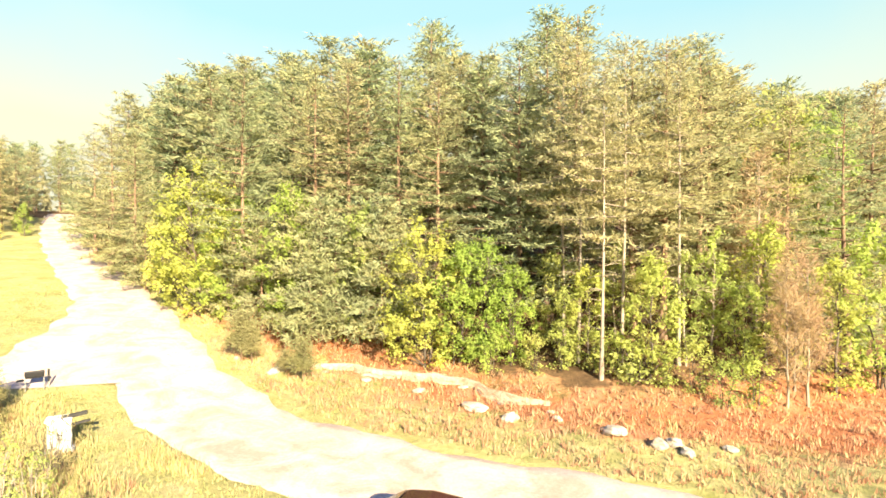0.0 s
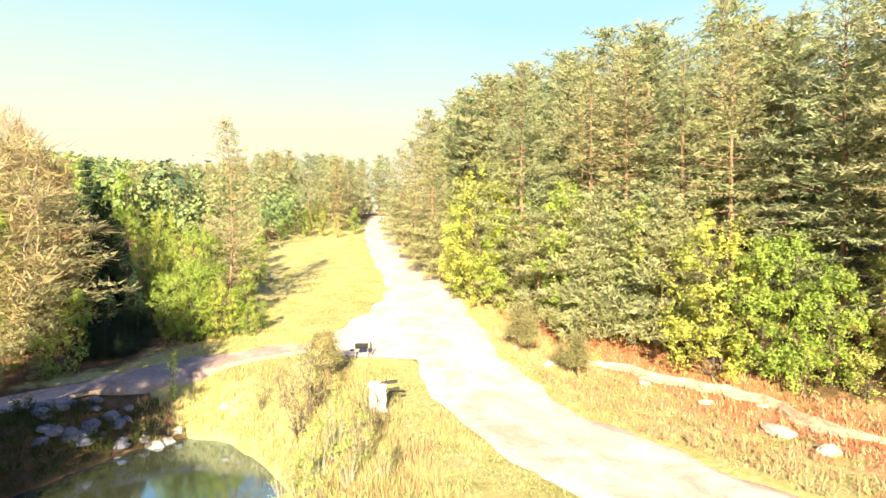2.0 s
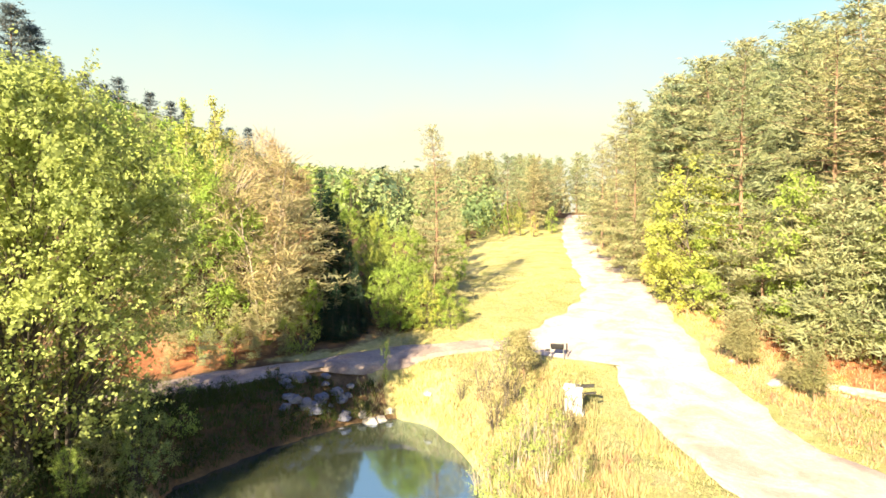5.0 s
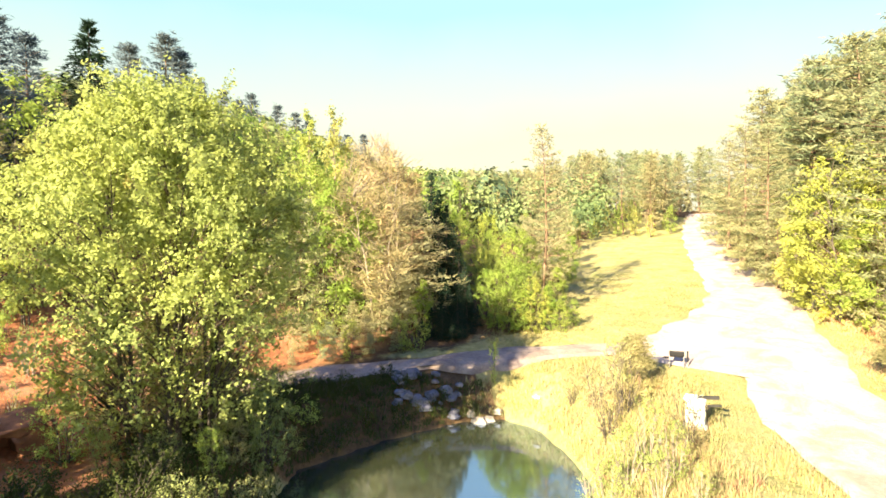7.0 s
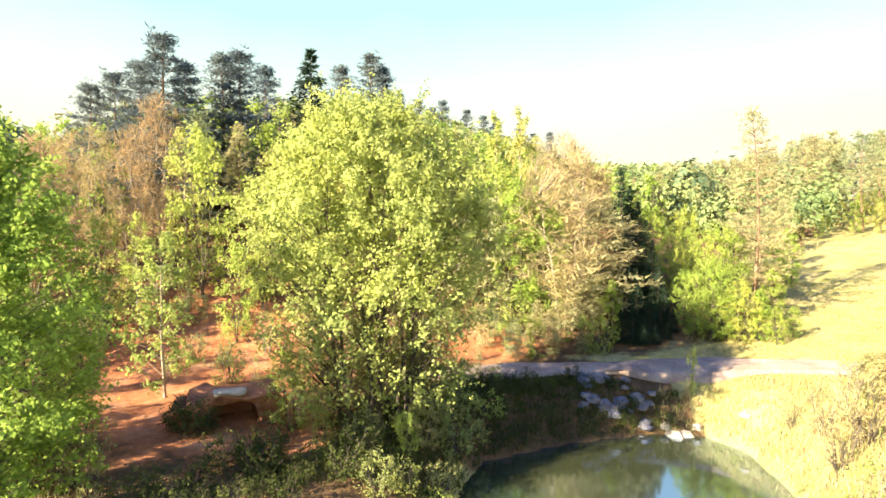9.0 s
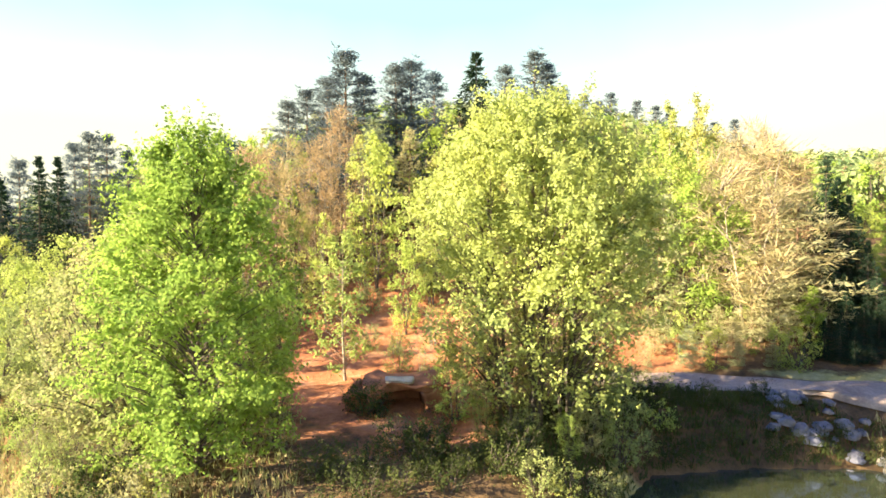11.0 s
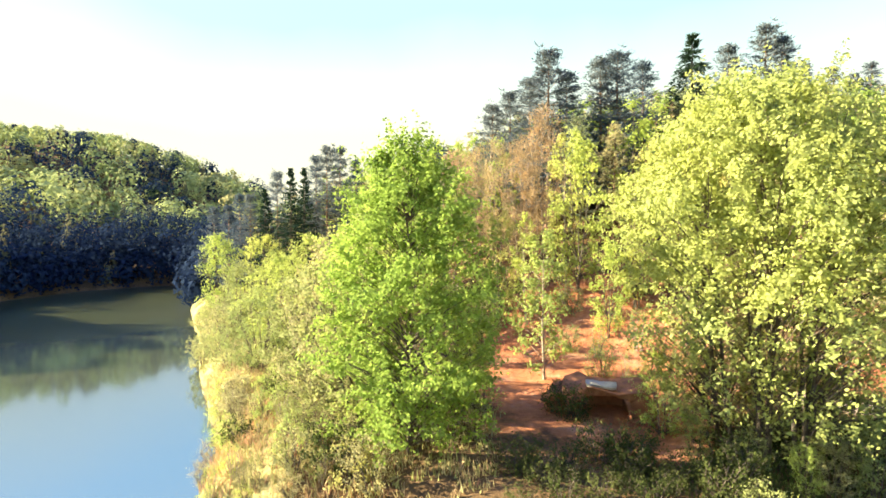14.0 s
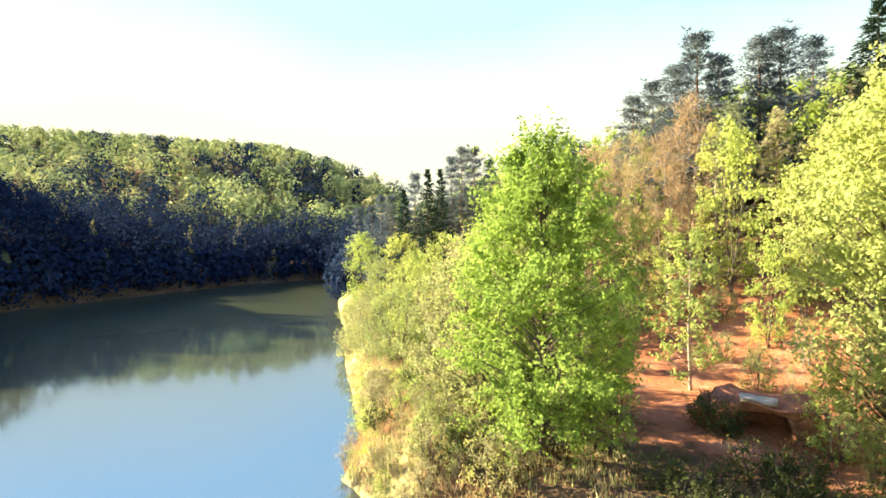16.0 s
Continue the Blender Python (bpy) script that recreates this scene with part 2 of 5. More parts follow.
SHADED_GRAVEL, SAND = material("shaded_gravel", build_shaded_gravel), material("sandy_soil", build_sand)
SHADED_ROCK = material("shaded_stone", build_shaded_rock)
GROUND, GRAVEL, WATER, ROCK = material("ground", build_ground), material("gravel", build_gravel), material("lake_water", build_water), material("stone", build_rock)
IRON = simple("black_iron", (0.025, 0.024, 0.026), 0.6, 0.6)
WHITEWASH = simple("whitewashed_masonry", (0.72, 0.7, 0.64), 0.9, 0.0, 5.0, 0.15)
SLAB = simple("charred_iron", (0.03, 0.027, 0.025), 0.8, 0.0, 7.0, 0.3)
CAR_PAINT = simple("dark_maroon_paint", (0.07, 0.022, 0.018), 0.25, 0.3, 3.0, 0.15, 0.6)
CAR_GLASS = simple("dark_window_glass", (0.015, 0.02, 0.03), 0.05, 0.0, 2.0, 0.1, 0.9)
RED_EARTH = simple("red_earth", (0.3, 0.13, 0.07), 0.95, 0.0, 2.0, 0.35, 0.1)
RUBBER = simple("black_rubber", (0.02, 0.02, 0.02), 0.8)
STEEL = simple("grey_steel", (0.45, 0.45, 0.46), 0.35, 0.9)


# ---- mesh helpers ----
def mesh_of(name, verts, faces, mat, smooth=False):
    me = bpy.data.meshes.new(name)
    me.from_pydata(verts, [], faces)
    me.materials.append(mat)
    if smooth:
        me.polygons.foreach_set("use_smooth", [True] * len(me.polygons))
    me.update()
    return me


def soup(name, corners, mat, per=3, tint=None):
    """A mesh out of loose triangles or quads: corners is (count, per, 3)."""
    count = len(corners)
    me = bpy.data.meshes.new(name)
    me.vertices.add(count * per)
    me.vertices.foreach_set("co", np.ascontiguousarray(corners, dtype=np.float32).ravel())
    me.loops.add(count * per)
    me.loops.foreach_set("vertex_index", np.arange(count * per, dtype=np.int32))
    me.polygons.add(count)
    me.polygons.foreach_set("loop_start", np.arange(0, count * per, per, dtype=np.int32))
    me.materials.append(mat)
    if tint is not None:
        me.attributes.new("tint", "FLOAT", "POINT").data.foreach_set("value", np.repeat(np.asarray(tint, dtype=np.float32), per))
    me.update(calc_edges=True)
    return me


def part(name, data, parent=None, label="", m=None):
    """Links a mesh, or a bmesh that is made one, as ONE object under its thing."""
    ob = new(name, data)
    if parent is not None:
        ob.parent = parent
    if m is not None:
        ob.matrix_basis = m
    return tagged(ob, label)


def from_bm(bm, name, mat, smooth=False):
    me = bpy.data.meshes.new(name)
    bm.to_mesh(me)
    bm.free()
    me.materials.append(mat)
    if smooth:
        me.polygons.foreach_set("use_smooth", [True] * len(me.polygons))
    return me


def box_mesh(name, sx, sy, sz, mat, bevel=0.01):
    bm = bmesh.new()
    bmesh.ops.create_cube(bm, size=1.0, matrix=Matrix.Diagonal((sx, sy, sz, 1)))
    if bevel:
        bmesh.ops.bevel(bm, geom=bm.edges[:], offset=bevel, segments=2, affect="EDGES")
    return from_bm(bm, name, mat)


class Tubes:
    """Gathers tapered tubes (trunks, limbs, twigs) into one mesh."""

    def __init__(self):
        self.v, self.f = [], []

    def add(self, path, radii, sides=6):
        path = [Vector(p) for p in path]
        start = len(self.v)
        for i, (p, r) in enumerate(zip(path, radii)):
            d = (path[min(i + 1, len(path) - 1)] - path[max(i - 1, 0)])
            d = d.normalized() if d.length > 1e-6 else Vector((0, 0, 1))
            a = d.orthogonal().normalized()
            b = d.cross(a)
            for k in range(sides):
                w = 2 * math.pi * k / sides
                self.v.append(p + (a * math.cos(w) + b * math.sin(w)) * r)
        for i in range(len(path) - 1):
            for k in range(sides):
                s, e = start + i * sides, start + (i + 1) * sides
                self.f.append((s + k, s + (k + 1) % sides, e + (k + 1) % sides, e + k))

    def mesh(self, name, mat):
        return mesh_of(name, [tuple(v) for v in self.v], self.f, mat, True)


def unit(a):
    return a / np.maximum(np.linalg.norm(a, axis=-1, keepdims=True), 1e-9)


def blades(rng, roots, ways, length, width, spread, flat=0.0, facing=None):
    """Narrow pointed triangles that grow from the roots along the ways, strewn by spread."""
    n = len(roots)
    d = unit(ways + rng.normal(0, spread, (n, 3)))
    side = unit(np.cross(d, rng.normal(0, 1, (n, 3)) * (1.0 if facing is None else 0.8) + np.array([0, 0, flat]) + (0 if facing is None else facing)))
    size = length * rng.uniform(0.6, 1.25, (n, 1))
    w = width * rng.uniform(0.7, 1.3, (n, 1))
    return np.stack([roots - side * w * 0.5, roots + side * w * 0.5, roots + d * size], 1)


def leaves(rng, centres, size, up=0.15, out=None):
    """Small pointed quads, turned every way but rather flat; out: the way in which each one faces by half."""
    n = len(centres)
    normal = unit(rng.normal(0, 1, (n, 3)) * (1.0 if out is None else 0.55) + np.array([0, 0, up]) + (0 if out is None else out))
    a = unit(np.cross(normal, rng.normal(0, 1, (n, 3))))
    b = np.cross(normal, a)
    s = size * rng.uniform(0.6, 1.3, (n, 1))
    return np.stack([centres - a * s * 0.5, centres + b * s * 0.3, centres + a * s * 0.5, centres - b * s * 0.3], 1)


def clumps(rng, centres, outward, size, jitter=0.13):
    """Triangles that lie like scales on a crown, facing outward."""
    n = len(centres)
    normal = unit(outward + rng.normal(0, jitter, (n, 3)))
    a = unit(np.cross(normal, rng.normal(0, 1, (n, 3))))
    b = np.cross(normal, a)
    s = size * rng.uniform(0.6, 1.3, (n, 1))
    return np.stack([centres - a * s * 0.6 - b * s * 0.35, centres + a * s * 0.6 - b * s * 0.35, centres + b * s * 0.7], 1)


# ---- the lie of the land ----
WATER_LEVEL = -2.2
LAKE = [(-15.6, 15.9), (-18.3, 17.2), (-22.3, 18.5), (-24.6, 17.9), (-25.5, 15.6), (-25, 10.6), (-23.8, 6.2), (-21.5, 4.6), (-17.4, 3.4), (-15, 0),
        (-13.9, -5), (-13.4, -10), (-13, -14), (-14, -18), (-17.9, -21.5), (-21.2, -26.1), (-27.2, -34.6), (-35, -44.4), (-51, -66.4),
        (-70, -88), (-75, -105), (-60, -108), (-39, -101), (-15, -93), (2, -86), (1, -60), (-1, -40), (-4, -22), (-7, -6), (-9.5, 6), (-12, 12)]
PINE_HILL = [(200, 230), (60, 62), (30, 34), (22, 27.5), (14, 24), (7, 25), (1, 29.5), (-5, 34.5), (-10.5, 38), (-16, 43.5), (-25, 53.5), (-38, 69), (-57, 95), (-70, 118), (-70, 400), (330, 400)]
LEAF_HILL = [(-33.5, 23), (-35, 14), (-35.5, 6), (-35, -5), (-33.5, -13), (-34, -24), (-38, -36), (-50, -54), (-68, -76), (-90, -98), (-140, -150), (-600, -300), (-600, 400), (-170, 190), (-95, 95), (-58, 50)]
FAR_HILL = [(60, -100), (20, -97), (-15, -98), (-36, -108), (-50, -128), (-58, -170), (-55, -260), (-20, -700), (400, -700), (400, -100)]
MAIN_ROAD = [(60, 3), (30, 8.5), (14, 12), (5, 15.2), (-2, 18.5), (-8, 22.2), (-14.5, 28.8), (-21.8, 38.5), (-29.2, 47.3), (-40, 60), (-52, 75), (-63, 90), (-78, 112)]
SIDE_ROAD = [(-19.4, 29.4), (-21.3, 28.3), (-24.2, 25.6), (-27.3, 19.9), (-29.8, 13.5), (-31, 8), (-31.2, 3)]


def seg_distance(x, y, pts, closed):
    """Metres to the nearest stretch of a line of points."""
    x, y = np.asarray(x, float), np.asarray(y, float)
    p = np.array(pts)
    a, b = (p, np.roll(p, -1, 0)) if closed else (p[:-1], p[1:])
    best = np.full(x.shape, 1e18)
    d = b - a
    n = (d * d).sum(1)
    if x.size > 40:
        for (ax, ay), (dx, dy), m in zip(a, d, n):
            k = np.clip(((x - ax) * dx + (y - ay) * dy) / m, 0, 1)
            best = np.minimum(best, (x - ax - k * dx) ** 2 + (y - ay - k * dy) ** 2)
        return np.sqrt(best)
    px, py = x[..., None] - a[:, 0], y[..., None] - a[:, 1]
    k = np.clip((px * d[:, 0] + py * d[:, 1]) / n, 0, 1)
    return np.sqrt(((px - k * d[:, 0]) ** 2 + (py - k * d[:, 1]) ** 2).min(-1))


def inside(x, y, pts):
    """Metres inside a closed outline, negative outside."""
    x, y = np.asarray(x, float), np.asarray(y, float)
    p = np.array(pts)
    q = np.roll(p, -1, 0)
    up = np.where(q[:, 1] == p[:, 1], 1e-9, q[:, 1] - p[:, 1])
    if x.size > 40:
        odd = np.zeros(x.shape, bool)
        for (ax, ay), (bx, by), h in zip(p, q, up):
            odd ^= ((ay > y) != (by > y)) & (x < (bx - ax) * (y - ay) / h + ax)
    else:
        xx, yy = x[..., None], y[..., None]
        odd = (((p[:, 1] > yy) != (q[:, 1] > yy)) & (xx < (q[:, 0] - p[:, 0]) * (yy - p[:, 1]) / up + p[:, 0])).sum(-1) % 2 == 1
    return seg_distance(x, y, pts, True) * np.where(odd, 1, -1)


def softplus(d, k):
    return np.where(d > 12 * k, d, k * np.log1p(np.exp(np.clip(d / k, -40, 12))))


def rise(d, slope, top, k=1.5):
    return top * (1 - np.exp(-slope * softplus(d, k) / top))


def waves(x, y):
    return (np.sin(x * 0.31 + 1.3 * np.sin(y * 0.17)) * np.cos(y * 0.27 + 0.9 * np.sin(x * 0.21)) * 0.5
            + np.sin(x * 0.9 + y * 0.5 + np.sin(y * 0.7)) * np.cos(y * 1.1 - x * 0.3) * 0.2)


def ground_z(x, y):
    x, y = np.asarray(x, float), np.asarray(y, float)
    u = x * -math.sin(radians(35)) + y * math.cos(radians(35))
    v = x * math.cos(radians(35)) + y * math.sin(radians(35))
    z = 0.118 * softplus(u - 26, 2.0) * (1 - 0.75 / (1 + np.exp((v + 17 + 0.1 * u) / 4)))
    z = np.minimum(z, 14 + 0 * z)
    road = np.minimum(seg_distance(x, y, MAIN_ROAD, False) - 2.6, seg_distance(x, y, SIDE_ROAD, False) - 1.6)
    z = z + rise(inside(x, y, PINE_HILL), 0.36, 34)
    z = z + rise(inside(x, y, LEAF_HILL), 0.42, 60)
    z = z + rise(inside(x, y, FAR_HILL), 0.55, 15, 4)
    # The last term is an unseen ridge, added to shade the far shore.
    z = z + 47 * np.exp(-(((x + 140) / 92) ** 2 + ((y + 256) / 80) ** 2)) + 46 * np.exp(-(((x + 66) / 75) ** 2 + ((y + 345) / 60) ** 2)) + 43 * np.exp(-((y + 180) / 65) ** 2) / (1 + np.exp(-np.clip((x + 2) / 6, -30, 30)))
    z = z + waves(x, y) * 0.35 * np.clip(road / 4, 0, 1)
    far = np.hypot(x, y)
    z = z * np.clip((1400 - far) / 900, 0, 1)
    lake = inside(x, y, LAKE)
    bank = WATER_LEVEL + softplus(-lake, 0.2) * 1.25 - 0.1
    k = 0.35
    low = -k * np.log(np.exp(-np.clip(bank, -20, 20) / k) + np.exp(-np.clip(z, -20, 20) / k))
    z = np.where(-lake > 14, z, low)
    return np.where(lake > 0, WATER_LEVEL - 0.15 - np.minimum(lake * 0.5, 3), z)


def ground_at(x, y):
    return float(ground_z(np.array([x]), np.array([y]))[0])


def spot(turn, away):
    """The place so many degrees to the left of +y and so many metres off."""
    return -math.sin(radians(turn)) * away, math.cos(radians(turn)) * away


def smoothed(pts, step):
    """Even points on a smooth line through pts."""
    out = []
    p = [pts[0]] + list(pts) + [pts[-1]]
    for a, b, c, d in zip(p, p[1:], p[2:], p[3:]):
        n = max(2, int(math.hypot(c[0] - b[0], c[1] - b[1]) / step))
        for i in range(n):
            t = i / n
            out.append(tuple(0.5 * (2 * b[k] + (c[k] - a[k]) * t + (2 * a[k] - 5 * b[k] + 4 * c[k] - d[k]) * t * t
                                    + (3 * b[k] - a[k] - 3 * c[k] + d[k]) * t ** 3) for k in (0, 1)))
    return out + [tuple(pts[-1])]


MAIN_LINE, SIDE_LINE = smoothed(MAIN_ROAD, 1.0), smoothed(SIDE_ROAD, 1.0)


def build_terrain():
    turns = 540
    radii = np.concatenate([[0.0], np.linspace(1, 8, 14), np.geomspace(8.3, 1500, 150)])
    a = np.linspace(0, 2 * np.pi, turns, endpoint=False)
    r, w = np.meshgrid(radii[1:], a, indexing="ij")
    x, y = np.concatenate([[0.0], (-np.sin(w) * r).ravel()]), np.concatenate([[0.0], (np.cos(w) * r).ravel()])
    z = ground_z(x, y)
    road = np.minimum(seg_distance(x, y, MAIN_LINE, False) - 2.5, seg_distance(x, y, SIDE_LINE, False) - 1.15)
    z = z - 0.25 * np.clip(0.2 - road, 0, 0.5) / 0.5
    faces = [(0, 1 + k, 1 + (k + 1) % turns) for k in range(turns)]
    for i in range(len(radii) - 2):
        s, e = 1 + i * turns, 1 + (i + 1) * turns
        faces += [(s + k, e + k, e + (k + 1) % turns, s + (k + 1) % turns) for k in range(turns)]
    me = mesh_of("ground", np.stack([x, y, z], 1).tolist(), faces, GROUND, True)
    # what grows or lies bare where
    pine, leaf, far = inside(x, y, PINE_HILL), inside(x, y, LEAF_HILL), inside(x, y, FAR_HILL)
    wood = np.maximum(np.maximum(pine - 1.0, leaf + 3), far + 16)
    # shady: dark litter replaces grass, painting the shade on bank and tongue.
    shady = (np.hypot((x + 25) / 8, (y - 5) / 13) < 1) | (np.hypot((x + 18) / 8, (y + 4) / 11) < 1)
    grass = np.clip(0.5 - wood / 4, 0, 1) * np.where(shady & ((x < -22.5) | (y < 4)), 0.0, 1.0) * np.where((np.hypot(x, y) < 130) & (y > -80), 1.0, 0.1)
    red = np.clip(1.15 - np.hypot((x + 25.5) / 8, (y + 5) / 8.5), 0, 1) + np.clip(1.1 - np.hypot((x + 41) / 9, (y + 9) / 11), 0, 1) * 0.9
    red += np.clip(1.2 - np.hypot((x + 35.5) / 3.5, (y - 9) / 6), 0, 1) + np.clip(1.3 - np.hypot((x + 32.5) / 7, (y + 8) / 8), 0, 1)
    red += np.clip(1.15 - np.abs(pine + 1.2) / 4.2, 0, 1) * np.where((x > -17) & (y > 0), 0.78, 0)
    red += np.clip(1.0 - np.hypot((x - 22) / 12, (y - 24) / 7), 0, 1) * 0.8
    red += np.clip(1.0 - np.hypot((x + 19.5) / 5, (y - 20.5) / 4), 0, 1) * 0.6
    red += np.clip(1.0 - np.hypot((x + 16.5) / 5, (y + 20) / 6), 0, 1) * 0.9
    for name, value in (("grass", grass), ("red", np.clip(red, 0, 1))):
        me.attributes.new(name, "FLOAT", "POINT").data.foreach_set("value", value.astype(np.float32))
    tagged(new("ground", me), "grassy and red earthen ground that rises into wooded hills", "ground", kind="structure")


def build_road(name, line, width, label, lift, mat):
    pts = np.array(line)
    d = np.gradient(pts, axis=0)
    d = d / np.linalg.norm(d, axis=1, keepdims=True)
    side = np.stack([d[:, 1], -d[:, 0]], 1)
    across = np.array([-1.12, -1.0, -0.75, -0.5, -0.25, 0, 0.25, 0.5, 0.75, 1.0, 1.12])
    verts, faces = [], []
    for i, (p, s) in enumerate(zip(pts, side)):
        wob = 0.25 * math.sin(i * 0.7) + 0.15 * math.sin(i * 1.9 + 1)
        for k in across:
            q = p + s * k * (width / 2 + wob * (abs(k) > 0.9))
            rut = 0.05 * math.exp(-((abs(k) - 0.45) / 0.15) ** 2)
            verts.append((q[0], q[1], ground_at(q[0], q[1]) + lift - 0.06 * max(0.0, 1 - i / 3) - rut - (0.22 if abs(k) > 1.05 else 0)))
    n = len(across)
    for i in range(len(pts) - 1):
        faces += [(i * n + k, i * n + k + 1, (i + 1) * n + k + 1, (i + 1) * n + k) for k in range(n - 1)]
    tagged(new(name, mesh_of(name, verts, faces, mat, True)), label, "road", kind="structure")


build_terrain()
build_road("road", MAIN_LINE, 5.2, "pale gravel road with shallow wheel ruts through grass", 0.05, GRAVEL)
build_road("road", SIDE_LINE, 2.1, "narrow dusty gravel track along the pond bank, shade painted into its colour", 0.075, SHADED_GRAVEL)



def build_apron():
    """The worn gravel corner where the track joins the road."""
    outer = np.array(smoothed([(-23.8, 24.6), (-24.6, 28.2), (-25.7, 34.4), (-28.1, 40.6), (-31.5, 46.5)], 1.0))
    inner = np.array(smoothed([(-16.0, 27.5), (-17.2, 31), (-20.2, 36), (-24.7, 41.7), (-30.0, 47.5)], 1.0))
    rows, cols = 26, 12
    at = np.linspace(0, 1, rows)
    edge = [np.stack([np.interp(at, np.linspace(0, 1, len(p)), p[:, k]) for k in (0, 1)], 1) for p in (outer, inner)]
    verts, faces = [], []
    for i in range(rows):
        for j in range(cols):
            k = j / (cols - 1)
            wob = 0.3 * math.sin(i * 1.3) * (1 - k)
            q = edge[0][i] * (1 - k) + edge[1][i] * k + np.array([wob, 0])
            verts.append((q[0], q[1], ground_at(q[0], q[1]) + (-0.08 if j == 0 else 0.09 if j < cols - 1 and 0 < i < rows - 1 else 0.035)))
    for i in range(rows - 1):
        faces += [(i * cols + j, i * cols + j + 1, (i + 1) * cols + j + 1, (i + 1) * cols + j) for j in range(cols - 1)]
    tagged(new("road", mesh_of("road", verts, faces, GRAVEL, True)), "worn pale gravel corner where the track meets the road", "road", kind="structure")


APRON = [(-23.8, 24.6), (-24.6, 28.2), (-25.7, 34.4), (-28.1, 40.6), (-31.5, 46.5), (-30.0, 47.5), (-24.7, 41.7), (-20.2, 36), (-17.2, 31), (-16.0, 27.5)]
build_apron()

lx, ly = zip(*LAKE)
water = mesh_of("water", [(min(lx) - 3, min(ly) - 3, WATER_LEVEL), (max(lx) + 3, min(ly) - 3, WATER_LEVEL), (max(lx) + 3, max(ly) + 3, WATER_LEVEL), (min(lx) - 3, max(ly) + 3, WATER_LEVEL)], [(0, 1, 2, 3)], WATER)
tagged(new("water", water), "calm olive-green lake water that mirrors the sky", "water", kind="structure")


# ---- trees ----
def pine_meshes(seed, h, crown_from, reach, dense=1.0, mat=None, droop=0.0, coarse=1.0, bark=None, girth=0.8, pointed=0.0):
    """A pine of height h: bare lower trunk with dead snags, whorls of limbs with tufts of needles."""
    rng = np.random.default_rng(seed)
    wood = Tubes()
    bend = rng.normal(0, 0.012 * h, 2)
    r0 = (0.011 * h + 0.04) * girth

    def stem(z):
        k = z / h
        return Vector((bend[0] * math.sin(k * 2.4), bend[1] * math.sin(k * 3.1), z))
    zs = np.linspace(0, h, 9)
    wood.add([stem(z) + Vector((0, 0, -0.4 if i == 0 else 0)) for i, z in enumerate(zs)], [r0 * (1 - 0.93 * (z / h)) * (1.35 if z == 0 else 1) for z in zs], 7)
    roots, ways, faces, sizes = [], [], [], []
    z = h * crown_from * 0.35
    while z < h * 0.985:
        k = (z / h - crown_from) / (1 - crown_from)
        if k < 0:
            for _ in range(rng.integers(1, 4)):
                a = rng.uniform(0, 2 * math.pi)
                n = reach * rng.uniform(0.25, 0.7)
                b = stem(z)
                e = b + Vector((math.cos(a) * n, math.sin(a) * n, n * rng.uniform(-0.25, 0.15)))
                wood.add([b, (b + e) / 2 + Vector((0, 0, 0.05 * n)), e], [0.028, 0.018, 0.006], 3)
            z += rng.uniform(0.5, 1.0)
            continue
        shape = min(1.0, 0.62 + k * 1.6) * ((1 - pointed) * (1 - k ** 2.1) ** 0.85 + pointed * (1 - k) ** 0.8) + 0.05
        turn0 = rng.uniform(0, 2 * math.pi)
        limbs = rng.integers(5, 8)
        for j in range(limbs):
            if rng.uniform() < 0.12:
                continue
            a = turn0 + 2 * math.pi * j / limbs + rng.normal(0, 0.25)
            n = reach * shape * rng.uniform(0.5, 1.25)
            lift = (-0.2 - droop + 0.6 * k) + rng.normal(0, 0.13) + (0.5 if k > 0.88 else 0)
            b = stem(min(h, z + rng.normal(0, 0.12)))
            out = Vector((math.cos(a), math.sin(a), 0))
            tip = b + out * n + Vector((0, 0, n * lift + 0.12 * n))
            mid = b + out * n * 0.5 + Vector((0, 0, n * lift * 0.4))
            wood.add([b, mid, tip], [0.012 + 0.014 * n, 0.01 + 0.007 * n, 0.006], 3)
            side = Vector((-out.y, out.x, 0))
            count = max(3, int(n * 2.9 * dense / coarse))
            for s in np.linspace(0.28, 1.0, count):
                base = (mid + (tip - mid) * ((s - 0.5) * 2)) if s > 0.5 else b + (mid - b) * (s * 2)
                off = rng.normal(0, 0.27 * n * (1.15 - 0.5 * s) + 0.06)
                c = base + side * off + Vector((0, 0, rng.normal(0.05, 0.05)))
                w = (out * 0.7 + side * np.sign(off) * 0.55 + Vector((0, 0, 0.16)))
                m = 13
                roots += (np.array(c) + rng.normal(0, 1, (m, 3)) * (0.2, 0.2, 0.1)).tolist()
                ways += [tuple(w)] * m
                faces += [(out.x * 0.6, out.y * 0.6, 0.9)] * m
                sizes += [1.0 - 0.35 * k] * m
        z += rng.uniform(0.65, 1.15) * (1.25 - 0.55 * k) * min(1.0, max(0.25, h / 11)) * (0.78 if pointed else 1.0)
    roots, ways = np.array(roots), np.array(ways)
    crown = soup("crown", blades(rng, roots, ways, 0.44 * coarse * np.array(sizes)[:, None], 0.085 * coarse, 0.5, 0.0, np.array(faces)), mat or PINE_LEAF)
    return wood.mesh("trunk", bark or PINE_BARK), crown


